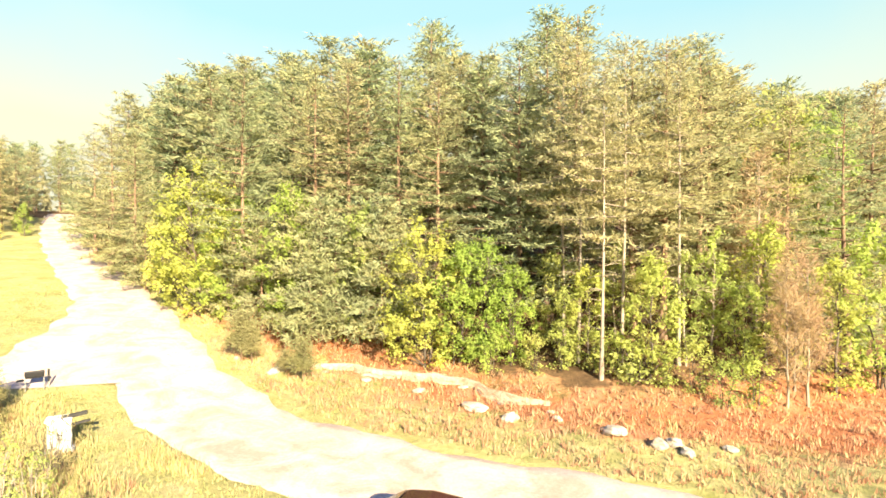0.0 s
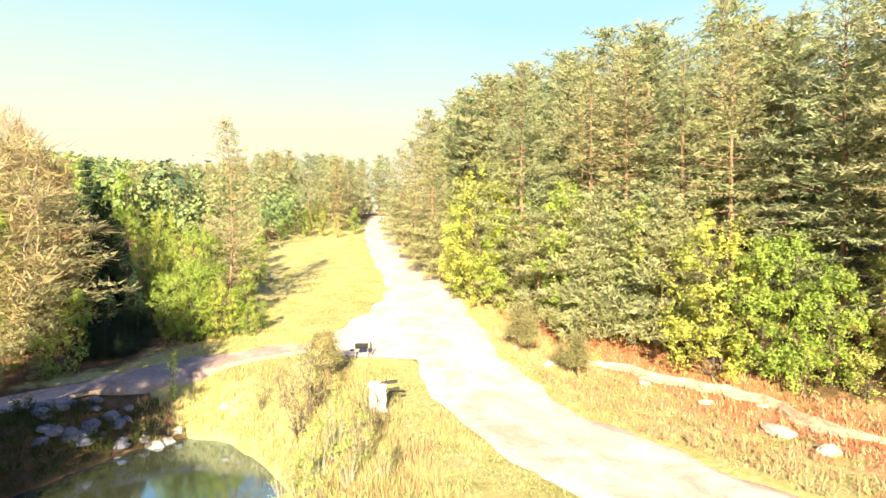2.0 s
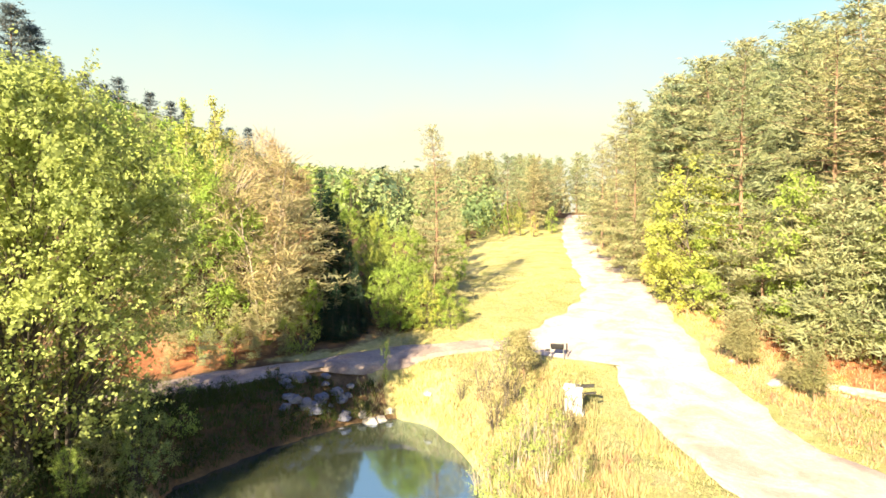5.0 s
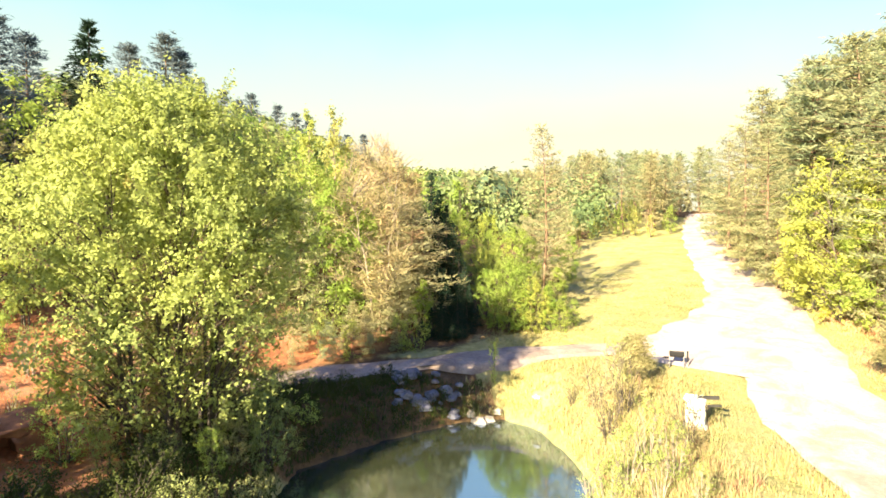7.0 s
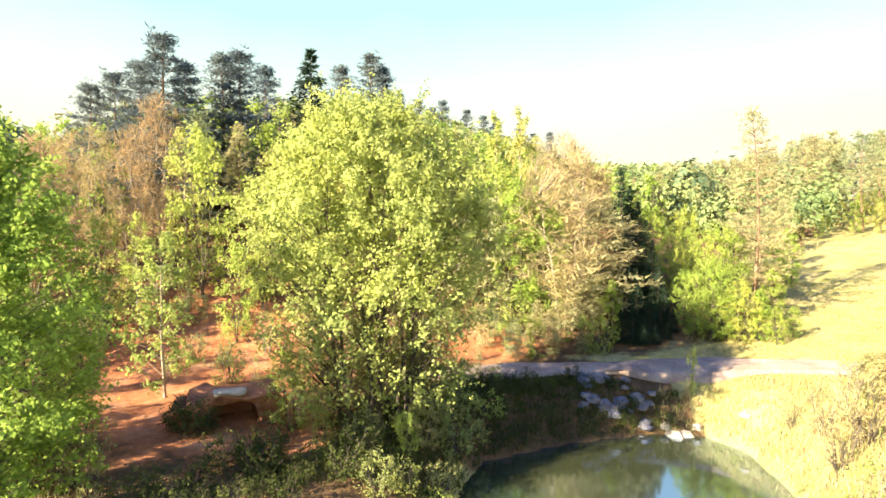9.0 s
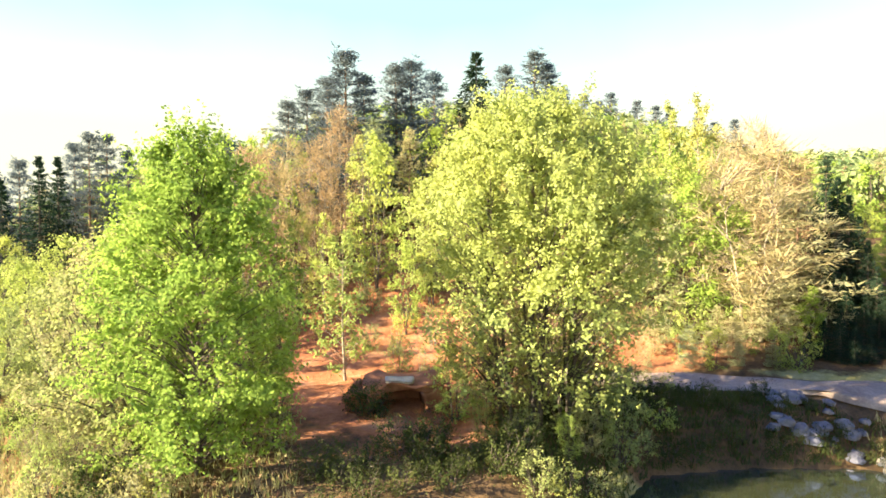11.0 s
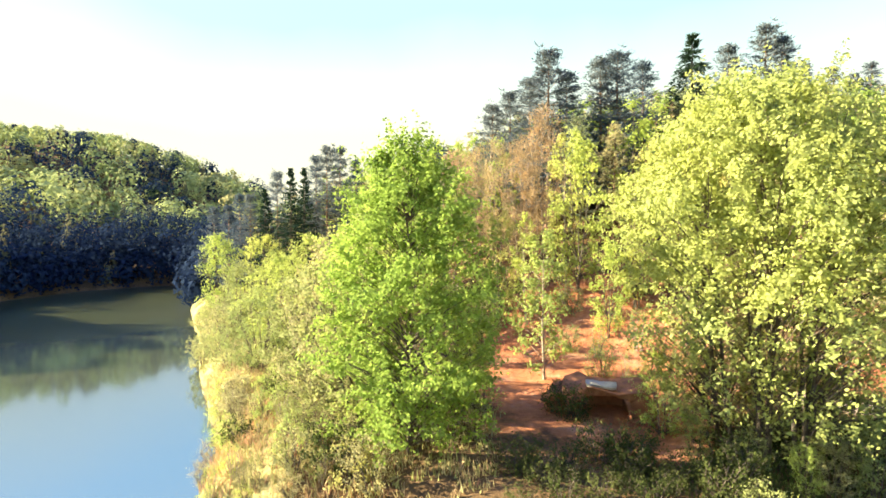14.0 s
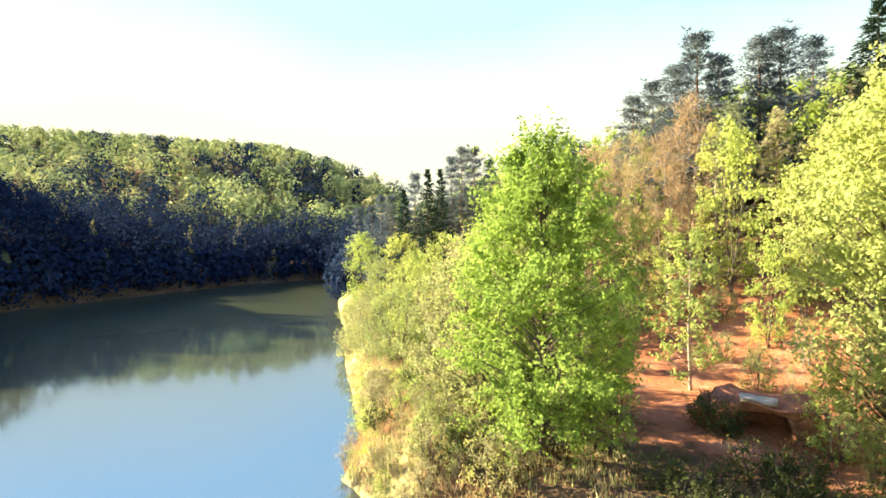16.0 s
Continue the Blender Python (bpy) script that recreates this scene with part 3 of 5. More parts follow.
def spruce_meshes(seed, h, reach):
    rng = np.random.default_rng(seed)
    wood = Tubes()
    wood.add([(0, 0, -0.3), (0, 0, h * 0.5), (0, 0, h)], [0.012 * h + 0.05, 0.007 * h + 0.02, 0.01], 6)
    roots, ways = [], []
    z = h * 0.05
    while z < h * 0.99:
        k = z / h
        for j in range(rng.integers(6, 9)):
            a = rng.uniform(0, 2 * math.pi)
            n = (reach * (1 - k) ** 0.95 + 0.04) * rng.uniform(0.75, 1.15)
            out = Vector((math.cos(a), math.sin(a), 0))
            b = Vector((0, 0, min(h, z + rng.uniform(-0.25, 0.25))))
            tip = b + out * n + Vector((0, 0, n * (-0.35 + 0.5 * k)))
            if n > 0.8:
                wood.add([b, tip], [0.03, 0.006], 3)
            for s in np.linspace(0.25, 1.0, max(3, int(n * 3))):
                c = b + (tip - b) * s + Vector((0, 0, 0.18 * n * s * s))
                m = 8
                side = Vector((-out.y, out.x, 0))
                for _ in range(m):
                    q = rng.normal(0, 0.16 * n * (1.2 - s) + 0.06)
                    roots.append(tuple(c + side * q + Vector((0, 0, -abs(rng.normal(0, 0.08))))))
                    ways.append(tuple(out * 0.6 + side * np.sign(q) * 0.6 + Vector((0, 0, -0.35 + (1.6 if k > 0.9 else 0)))))
        z += 0.38
    roots, ways = np.array(roots), np.array(ways)
    return wood.mesh("trunk", GREY_BARK), soup("crown", blades(rng, roots, ways, 0.34, 0.08, 0.4), SPRUCE_LEAF)


def broadleaf_meshes(seed, h, reach, stems=1, crown_from=0.2, leaf=0.2, count=2500, mat=None, bark=None, twiggy=False, lean=0.12, wide=0.45, clumps=60, foot_spread=0.0, thin=1.0, limb=1.0):
    """A broad-leaved tree: stems that fork into limbs, each ending in a loose clump of twigs and leaves; wide: the height of the crown's greatest width."""
    rng = np.random.default_rng(seed)
    wood = Tubes()

    def profile(k):
        k = (k - crown_from) / (1 - crown_from)
        w = (wide - crown_from) / (1 - crown_from)
        q = (k - w) / (1.0 - w) if k > w else (w - k) / (w + 0.25)
        return max(0.0, 1 - abs(q) ** 2.0) ** 0.6

    lines = []
    for s in range(stems):
        a = 2 * math.pi * s / stems + rng.normal(0, 0.3)
        away = Vector((math.cos(a), math.sin(a), 0))
        foot = away * (0.0 if stems == 1 else rng.uniform(0.1, foot_spread or 0.12 * reach + 0.15))
        hs = h * (0.93 if stems == 1 else rng.uniform(0.62, 0.86))
        drift = away * (lean * h * rng.uniform(0.4, 1.2) if stems > 1 else lean * 0.3 * h * rng.uniform(-1, 1))
        path = [foot + drift * (k ** 1.3) + Vector((rng.normal(0, 0.006 * h), rng.normal(0, 0.006 * h), hs * k - (0.3 if k == 0 else 0))) for k in np.linspace(0, 1, 8)]
        r0 = (0.009 * h + 0.03) * (1 if stems == 1 else 0.6)
        wood.add(path, [r0 * (1 - 0.92 * k) for k in np.linspace(0, 1, 8)], 6)
        lines.append(path)
    ends, dirs, share, goals = [], [], [], []
    while len(share) < clumps:
        k = rng.uniform(crown_from, 0.985)
        p = profile(k)
        if rng.uniform() > p + 0.12:
            continue
        a = rng.uniform(0, 2 * math.pi)
        r = reach * p * rng.uniform(0.1, 1.0) ** 0.5 * rng.uniform(0.85, 1.12)
        goal = Vector((math.cos(a) * r, math.sin(a) * r, k * h))
        path = min(lines, key=lambda q: min((goal - Vector((v.x, v.y, v.z))).length for v in q))
        zb = max(crown_from * h * 0.8, goal.z - 0.55 * r - 0.4)
        t = min(6.99, max(0.0, zb / max(path[-1].z, 0.1) * 7))
        b = path[int(t)] + (path[int(t) + 1] - path[int(t)]) * (t - int(t))
        n = (goal - b).length
        mid = b + (goal - b) * 0.5 + Vector((0, 0, 0.08 * n))
        wood.add([b, mid, goal], [limb * (0.010 + 0.009 * n), limb * (0.007 + 0.005 * n), 0.004], 4 if clumps > 100 else 3)
        out = (goal - b).normalized()
        size = (0.10 * reach + 0.3) * rng.uniform(0.7, 1.3)
        for _ in range(7):
            d = (out * 0.6 + Vector(rng.normal(0, 0.6, 3))).normalized()
            c = goal + Vector(rng.normal(0, 0.15 * size, 3)) - out * rng.uniform(0, 0.5) * min(n, 1.5)
            e = c + d * size * rng.uniform(0.7, 1.5)
            if twiggy or rng.uniform() < 0.15:
                wood.add([c, e], [0.009, 0.003], 3)
            ends.append((tuple(c), tuple(e)))
            dirs.append(tuple(d))
        share.append(rng.uniform(0.25, 1.0) * float(np.interp(k, (crown_from, 0.5 * (crown_from + wide), wide), (thin, min(1.0, 1.3 * thin + 0.08), 1.0))))
        goals.append(tuple(goal))
    ends, dirs = np.array(ends), np.array(dirs)
    odds = np.repeat(np.array(share), 7) * rng.uniform(0.3, 1.0, len(ends))
    pick = rng.choice(len(ends), count, p=odds / odds.sum())
    t = rng.uniform(0.1, 1.1, (count, 1))
    c = ends[pick, 0] * (1 - t) + ends[pick, 1] * t + rng.normal(0, leaf * 0.55, (count, 3))
    heart = np.repeat(np.array(goals), 7, 0)[pick]
    axis = c * np.array([1, 1, 0]) + np.array([0, 0, 0.4 * reach])
    out = unit(unit(c - heart + np.array([0, 0, 0.25 * leaf])) * 0.8 + unit(axis) * 0.7)
    if twiggy:
        crown = soup("crown", blades(rng, c, dirs[pick], leaf * 2.4, leaf * 0.17, 0.5), mat)
    else:
        crown = soup("crown", leaves(rng, c, leaf, 0.15, out), mat, 4)
    return wood.mesh("trunk", bark or GREY_BARK), crown


PROTOS = {}


def tree(kind, name, label, category, group, turn, away, height, spin=None, squash=1.0, sink=0.0):
    """Stands one tree of a kind; the first of each kind is built, the next ones are copies of it with shared meshes."""
    x, y = spot(turn, away)
    return tree_at(kind, name, label, category, group, x, y, height, spin, squash, sink)


def tree_at(kind, name, label, category, group, x, y, height, spin=None, squash=1.0, sink=0.0):
    h0, make = KINDS[kind]
    s = height / h0
    m = Matrix.Translation((x, y, ground_at(x, y) - sink)) @ pose(0, 0, 0, 0, 0, random.uniform(0, 360) if spin is None else spin) @ Matrix.Diagonal((s * squash, s * squash, s, 1))
    if kind not in PROTOS:
        trunk, crown = make()
        ob = new(name)
        part("trunk", trunk, ob)
        part("crown", crown, ob)
        PROTOS[kind] = ob
        ob.matrix_basis = m
    else:
        ob = copy_thing(PROTOS[kind], Matrix.Identity(4))
        ob.matrix_basis = m
        ob.name = name
    return tagged(ob, label, category, group)


KINDS = {
    "pine_a": (20, lambda: pine_meshes(1, 20, 0.1, 3.9)),
    "pine_b": (20, lambda: pine_meshes(2, 20, 0.24, 3.4)),
    "pine_c": (20, lambda: pine_meshes(3, 20, 0.06, 4.3)),
    "pine_d": (18, lambda: pine_meshes(4, 18, 0.16, 3.4)),
    "pine_pole": (20, lambda: pine_meshes(9, 20, 0.45, 3.2, 1.0, None, 0.0, 1.0, PALE_BARK, 0.55)),
    "pine_rear": (19, lambda: pine_meshes(8, 19, 0.2, 3.8, 1.0, None, 0.0, 1.6)),
    "leaf_rear": (11, lambda: broadleaf_meshes(37, 11, 2.5, 1, 0.1, 0.42, 1200, GREEN_LEAF, None, False, 0.12, 0.42, 40)),
    "pine_low": (8, lambda: pine_meshes(5, 8, 0.05, 2.3, 1.2, None, 0.1)),
    "pine_tiny": (2.4, lambda: pine_meshes(10, 2.4, 0.02, 0.85, 2.2, OLIVE_LEAF, -0.3, 0.5, None, 0.8, 0.6)),
    "pine_umbrella": (16, lambda: pine_meshes(6, 16, 0.42, 3.7, 0.7, None, -0.1, 1.5)),
    "pine_dark": (18, lambda: pine_meshes(7, 18, 0.1, 3.7, 1.1, HAZED_PINE_LEAF, 0.02, 1.3, None, 1.0, 0.75)),
    "spruce_a": (16, lambda: spruce_meshes(11, 16, 3.2)),
    "leaf_a": (10, lambda: broadleaf_meshes(21, 10, 2.5, 1, 0.08, 0.26, 2900, SPRING_LEAF, None, False, 0.12, 0.4, 60)),
    "leaf_b": (10, lambda: broadleaf_meshes(22, 10, 2.3, 3, 0.1, 0.25, 2900, SPRING_LEAF, None, False, 0.1, 0.5, 60)),
    "leaf_c": (12, lambda: broadleaf_meshes(23, 12, 2.2, 1, 0.12, 0.26, 2900, SPRING_LEAF, PALE_BARK, False, 0.1, 0.35, 60)),
    "leaf_d": (10, lambda: broadleaf_meshes(20, 10, 2.6, 2, 0.05, 0.2, 6000, GREEN_LEAF, None, False, 0.08, 0.4, 80)),
    "leaf_bright": (10, lambda: broadleaf_meshes(38, 10, 2.9, 2, 0.04, 0.18, 8500, BRIGHT_LEAF, None, False, 0.08, 0.42, 90)),
    "leaf_tall": (16, lambda: broadleaf_meshes(35, 16, 3.2, 2, 0.2, 0.28, 4600, SPRING_LEAF, PALE_BARK, False, 0.08, 0.6, 110)),
    "sapling": (4, lambda: broadleaf_meshes(24, 4, 1.3, 3, 0.05, 0.2, 800, SPRING_LEAF, None, False, 0.1, 0.45, 30)),
    "bush": (2.4, lambda: broadleaf_meshes(25, 2.4, 1.4, 5, 0.02, 0.17, 800, SPRING_LEAF, None, False, 0.3, 0.5, 34)),
    "dark_bush": (2.4, lambda: broadleaf_meshes(30, 2.4, 1.5, 5, 0.02, 0.16, 900, SHADE_LEAF, None, False, 0.3, 0.5, 36)),
    "pale_bush": (3, lambda: broadleaf_meshes(26, 3, 1.7, 6, 0.02, 0.15, 1700, SHORE_LEAF, None, False, 0.25, 0.5, 50)),
    "bud_a": (13, lambda: broadleaf_meshes(27, 13, 2.6, 3, 0.15, 0.3, 3600, BUD_LEAF, PALE_BARK, True, 0.08, 0.5, 70)),
    "bud_b": (11, lambda: broadleaf_meshes(28, 11, 1.9, 1, 0.15, 0.28, 2600, BUD_LEAF, PALE_BARK, True, 0.08, 0.45, 50)),
    "dry_shrub": (2.6, lambda: broadleaf_meshes(29, 2.6, 0.8, 9, 0.1, 0.12, 700, DRY_LEAF, GREY_BARK, True, 0.22, 0.6, 26)),
    "pale_shrub": (2.6, lambda: broadleaf_meshes(36, 2.6, 0.7, 11, 0.15, 0.085, 900, PALE_LEAF, PALE_BARK, False, 0.2, 0.65, 30)),
    "big_pale": (13.7, lambda: broadleaf_meshes(31, 13.7, 5.1, 11, 0.1, 0.15, 100000, PALE_LEAF, GREY_BARK, False, 0.06, 0.6, 700, 2.7, 0.17, 0.55)),
    "big_green": (12, lambda: broadleaf_meshes(32, 12, 3.6, 2, 0.04, 0.155, 46000, GREEN_LEAF, GREY_BARK, False, 0.05, 0.34, 330, 0.9, 0.6, 0.7)),
    "mid_pale": (6, lambda: broadleaf_meshes(33, 6, 2.4, 6, 0.08, 0.13, 7600, SHORE_LEAF, GREY_BARK, False, 0.2, 0.5, 90)),
    "mid_green": (7, lambda: broadleaf_meshes(34, 7, 2.3, 4, 0.05, 0.135, 7600, SPRING_LEAF, GREY_BARK, False, 0.14, 0.45, 90)),
}
PINES = ("pine tree", "tall pine with a bare reddish trunk and olive needles")
LEAFY = ("tree", "slender broad-leaved tree in fresh yellow-green spring leaf")
YOUNG = ("tree", "young sapling in light green leaf at the wood's edge")
BARE = ("tree", "nearly bare tree with reddish buds and pale stems")

# how high the canopy reaches against the sky, in degrees, by degrees to the left of +y
CANOPY = [(-60, 13), (-33, 13.7), (-30, 16.3), (-26, 17.3), (-23.3, 19.3), (-20.2, 17.8), (-16.8, 19.9), (-13.7, 22), (-7.8, 21.8), (-4.5, 18.8), (-2.1, 19.6), (2, 22), (5.5, 20), (12, 19.4), (17.2, 18.2), (20.6, 17.4), (26, 15), (30.6, 12.4), (33.1, 8.4), (36, 7.8),
          (44, 8.1), (48, 7.6), (53, 6.6), (61.4, 6.9), (66.6, 7.5), (70.4, 9), (74.3, 10.4), (78.4, 12.2), (83, 13), (88, 13.8), (97, 13.8), (103, 13.5), (110, 12.5), (115, 10), (120, 9.3), (126, 7.6), (137, 6.2), (142, 7.5), (148, 9), (158, 9.2), (170, 9), (190, 9)]


def canopy_limit(x, y):
    turn = math.degrees(math.atan2(-x, y))
    turn = turn + 360 if turn < -90 else turn
    e = np.interp(turn, [c[0] for c in CANOPY], [c[1] for c in CANOPY])
    return EYE[2] + math.tan(radians(float(e))) * math.hypot(x, y)


def strew(seed, count, turns, aways, gap, test, taken):
    """Scattered places between two turns and two distances, at least gap apart, where test(x, y) holds."""
    rng = random.Random(seed)
    out = []
    for _ in range(count * 30):
        if len(out) >= count:
            break
        x, y = spot(rng.uniform(*turns), math.sqrt(rng.uniform(aways[0] ** 2, aways[1] ** 2)))
        if test(x, y) and all((x - a) ** 2 + (y - b) ** 2 > gap * gap for a, b in taken):
            taken.append((x, y))
            out.append((x, y))
    return out


def deep(poly, x, y):
    return float(inside(np.array([x]), np.array([y]), poly)[0])


TAKEN = []
OAK = "large many-stemmed tree in pale yellow-green spring leaf on the bank"


def stand(kind, turn, away, height, label="", squash=1.0, group="", spin=None):
    """One chosen tree; its place is kept free of the strewn ones."""
    TAKEN.append(spot(turn, away))
    if turn < 35:
        height = min(height, canopy_limit(*spot(turn, away)) - ground_at(*spot(turn, away)))
    name, category, text = SPECIES[kind.split("_")[0] if kind.split("_")[0] in SPECIES else kind]
    return tree(kind, name, label or text, category, group, turn, away, height, spin, squash)


SPECIES = {
    "pine": ("pine_tree", "pine tree", PINES[1]),
    "spruce": ("spruce_tree", "spruce tree", "dark blue-green spruce with a narrow pointed crown"),
    "leaf": ("broadleaf_tree", "tree", LEAFY[1]),
    "bud": ("bare_tree", "tree", BARE[1]),
    "sapling": ("sapling", "sapling", YOUNG[1]),
    "bush": ("bush", "bush", "low leafy bush in yellow-green spring leaf"),
    "dark_bush": ("bush", "bush", "low dark green bush in the shade of the bank"),
    "pale_bush": ("bush", "bush", "pale yellow-green bush on the sunny bank"),
    "dry_shrub": ("shrub", "shrub", "dry straw-coloured shrub with upright stems"),
    "pale_shrub": ("shrub", "shrub", "pale shrub with upright stems and small leaves"),
    "big": ("broadleaf_tree", "tree", OAK),
    "mid": ("broadleaf_tree", "tree", "low spreading tree in pale spring leaf by the water"),
}

# single trees that stand out
stand("big_pale", 87.0, 23.2, 13.9, "", 1.0, "", 40)
stand("big_green", 121.0, 20.5, 11.9, "dense fresh-green leafy tree with two dark stems by the lake", 1.0, "", 15)
stand("spruce_a", 93.05, 66, 18.3, "tall dark blue-green spruce standing above the leafy wood", 1.75)
stand("pine_b", 1.2, 43, 22, "tall pine with a bare pale trunk at the wood's edge")
stand("pine_c", 50.0, 45, 14.8, "lone pine with layered limbs at the meadow's edge", 0.95)
for turn, away, h in ((55.7, 41, 3.8), (54.6, 39, 4.4), (53.4, 38.4, 5), (52.2, 38.8, 4.6), (50.8, 38.4, 4), (49.4, 38.8, 3.2), (48, 38.6, 2.3), (46.8, 40, 2), (52.8, 43, 7), (51.6, 46, 6), (48.4, 44, 3.6), (53.8, 48, 6), (48.2, 52, 4.5), (47.2, 58, 5), (55.3, 52, 5.5)):
    stand(random.choice(("leaf_bright", "leaf_d", "leaf_d")), turn, away, h, "bushy tree in bright green leaf beside the dusty track", 1.0, "trees at the meadow's edge")
for turn, away, h in ((51.4, 50, 7), (49.4, 58, 7), (48.4, 66, 7), (47.6, 78, 7)):
    stand("pine_low", turn, away, h, "bushy young pine at the meadow's edge", 0.9, "trees at the meadow's edge")

# the front of the wood on the slope beyond the road
for kind, turn, away, h, wide in (("leaf_bright", 23.6, 45, 11.8, 1.15), ("leaf_bright", 25.6, 48, 9.5, 1.0), ("leaf_bright", 21.6, 43.5, 8, 1.0), ("leaf_d", 15.8, 38.4, 10.4, 0.85), ("pine_low", 18.4, 40, 8, 1.0), ("pine_low", 12.4, 36.5, 9.5, 1.0),
                                  ("leaf_a", 8.6, 35.5, 9.2, 0.85), ("pine_low", 6.2, 34.6, 8.5, 1.0), ("leaf_bright", 1.8, 31.5, 8.6, 1.15), ("leaf_d", -1.5, 31.2, 7, 1.1), ("pine_low", 13.6, 35.5, 7, 1.0), ("leaf_d", -4.4, 31, 7.2, 1.0), ("leaf_d", -7.2, 30.6, 5.6, 1.1)):
    stand(kind, turn, away, h, "bushy young pine with limbs down to the ground" if kind == "pine_low" else "bushy tree in bright yellow-green spring leaf before the pines", wide, "trees along the road")
for turn, away, h in ((27.4, 52, 8), (-15, 30, 5.5), (-21, 29, 6.5), (-36, 33, 7), (-39, 36, 9),  (-11.5, 32, 6), (-13, 30, 4.5), (-17.5, 33, 6), (-20, 31, 5), (-24, 31, 6), (-26.5, 33, 7),  (-29, 31, 5)):
    stand(random.choice(("leaf_a", "leaf_b", "leaf_c")), turn, away, h, "", 1.0, "trees along the road")
for turn, away, h in ((-30.5, 44, 16.5), (-34, 47, 16)):
    stand("leaf_tall", turn, away, h, "tall slender tree in bright yellow-green leaf among pines", 1.0, "trees along the road")
for turn, away, h in ((-32.5, 29.5, 7), (-34, 30.5, 7.5), (-33, 32, 8), (-30, 37, 12)):
    stand("bud_b", turn, away, h, "", 0.8, "trees along the road")
for turn, away, h in ((-14, 30.5, 17), (-16.3, 28.6, 16), (-18.2, 30, 17), (-12.6, 32, 18), (-23.5, 31, 16)):
    stand("pine_pole", turn, away, h, "slender pine with a long bare pale trunk", 0.9, "pines on the slope")
for turn, away, h in ((-14, 35, 23), (-19.3, 34, 19), (-10.5, 36, 20), (-8, 35, 18), (4.5, 39, 18), (9.8, 41.5, 18), (13, 42, 18), (0.5, 37.5, 17), (-22, 33.5, 18), (-25, 36, 19), (20, 43, 17), (29.5, 58, 14), (31.3, 66, 15), (32.6, 78, 15)):
    stand(random.choice(("pine_d", "pine_a")), turn, away, h, "", 1.25, "pines on the slope")
for turn, away, h in ((11, 36.5, 8), (14.5, 38, 9), (6, 35, 9), (30.3, 60, 7), (28.6, 55, 7), (31.6, 68, 8), (21.5, 44, 7), (32.7, 80, 9), (33.4, 92, 9)):
    stand("pine_low", turn, away, h, "bushy young pine with limbs down to the ground", 1.0, "young pines along the road")
for turn, away, h in ((-15.5, 29.5, 2.3), (-18, 29.5, 2.2), (-20, 29, 2.6), (-12.5, 29.8, 2.6), (-22.5, 28.6, 2.4), (-25, 28.4, 2.6), (-9.5, 29.6, 2.2), (-27.5, 27.5, 2.2), (-5, 29.9, 2.3), (-30, 28.5, 2.4)):
    stand(random.choice(("sapling", "sapling", "bush")), turn, away, h, "", 1.2, "undergrowth")
for turn, away, h in ((20.4, 34.2, 2.7), (19.4, 33.6, 2.0), (14.4, 30.0, 2.1), (16.2, 31.2, 1.3)):
    stand("pine_tiny", turn, away, h, "small bushy pine on the dry road bank", 1.0, "young pines along the road")

# clear lines of sight to the bright trees, and a dark gap between the pines
CLEAR = [(23.6, 3.6, 46), (15.8, 2.2, 39), (8.6, 2.0, 36), (1.8, 2.6, 32), (-4.4, 1.7, 40)]


def hides(x, y):
    turn, away = math.degrees(math.atan2(-x, y)), math.hypot(x, y)
    return any(abs(turn - t) < w and away < r for t, w, r in CLEAR)


for x, y in strew(1, 135, (-48, 35), (28, 125), 2.5, lambda x, y: 2.0 < deep(PINE_HILL, x, y) < 15 and not hides(x, y), TAKEN):
    d = deep(PINE_HILL, x, y)
    top = canopy_limit(x, y) - ground_at(x, y)
    h = min(top * random.uniform(0.8, 1.02), random.uniform(18, 24))
    if d < 6 and random.random() < 0.35:
        tree_at(random.choice(("leaf_a", "leaf_b", "leaf_c")), "broadleaf_tree", LEAFY[1], LEAFY[0], "trees along the road", x, y, min(h, random.uniform(5, 9)))
    elif h > 5:
        tree_at(random.choice(("pine_a", "pine_b", "pine_c", "pine_c", "pine_d")) if d < 7.5 and math.hypot(x, y) < 62 else "pine_rear", "pine_tree", PINES[1], PINES[0], "pines on the slope", x, y, h, None, random.uniform(1.12, 1.4))
for x, y in strew(2, 80, (-46, 34), (24, 100), 1.4, lambda x, y: 0.5 < deep(PINE_HILL, x, y) < 7 and not hides(x, y), TAKEN):
    kind = random.choice(("sapling", "sapling", "sapling", "pine_low", "bush", "leaf_b"))
    tree_at(kind, *[SPECIES[kind.split("_")[0] if kind != "dark_bush" else kind][i] for i in (0, 2, 1)], "undergrowth", x, y, random.uniform(2.0, 4.6))

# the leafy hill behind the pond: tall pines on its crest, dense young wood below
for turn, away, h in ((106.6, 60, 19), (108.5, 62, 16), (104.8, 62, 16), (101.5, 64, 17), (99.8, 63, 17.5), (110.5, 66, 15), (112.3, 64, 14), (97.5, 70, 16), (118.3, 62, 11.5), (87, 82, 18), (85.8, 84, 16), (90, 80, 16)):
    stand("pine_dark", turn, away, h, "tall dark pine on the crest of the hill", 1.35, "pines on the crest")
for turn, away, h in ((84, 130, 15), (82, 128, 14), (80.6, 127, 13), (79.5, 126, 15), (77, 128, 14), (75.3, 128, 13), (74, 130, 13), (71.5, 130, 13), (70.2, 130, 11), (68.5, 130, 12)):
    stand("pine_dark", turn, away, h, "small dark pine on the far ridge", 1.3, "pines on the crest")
for turn, away, h in ((112, 50, 12), (109.5, 48, 12), (107.4, 52, 14), (114, 54, 11), (115.8, 56, 11), (67, 47, 12.5), (65.5, 48, 11), (69, 50, 11)):
    stand("bud_a", turn, away, h, "", 0.85, "bare trees on the hill")
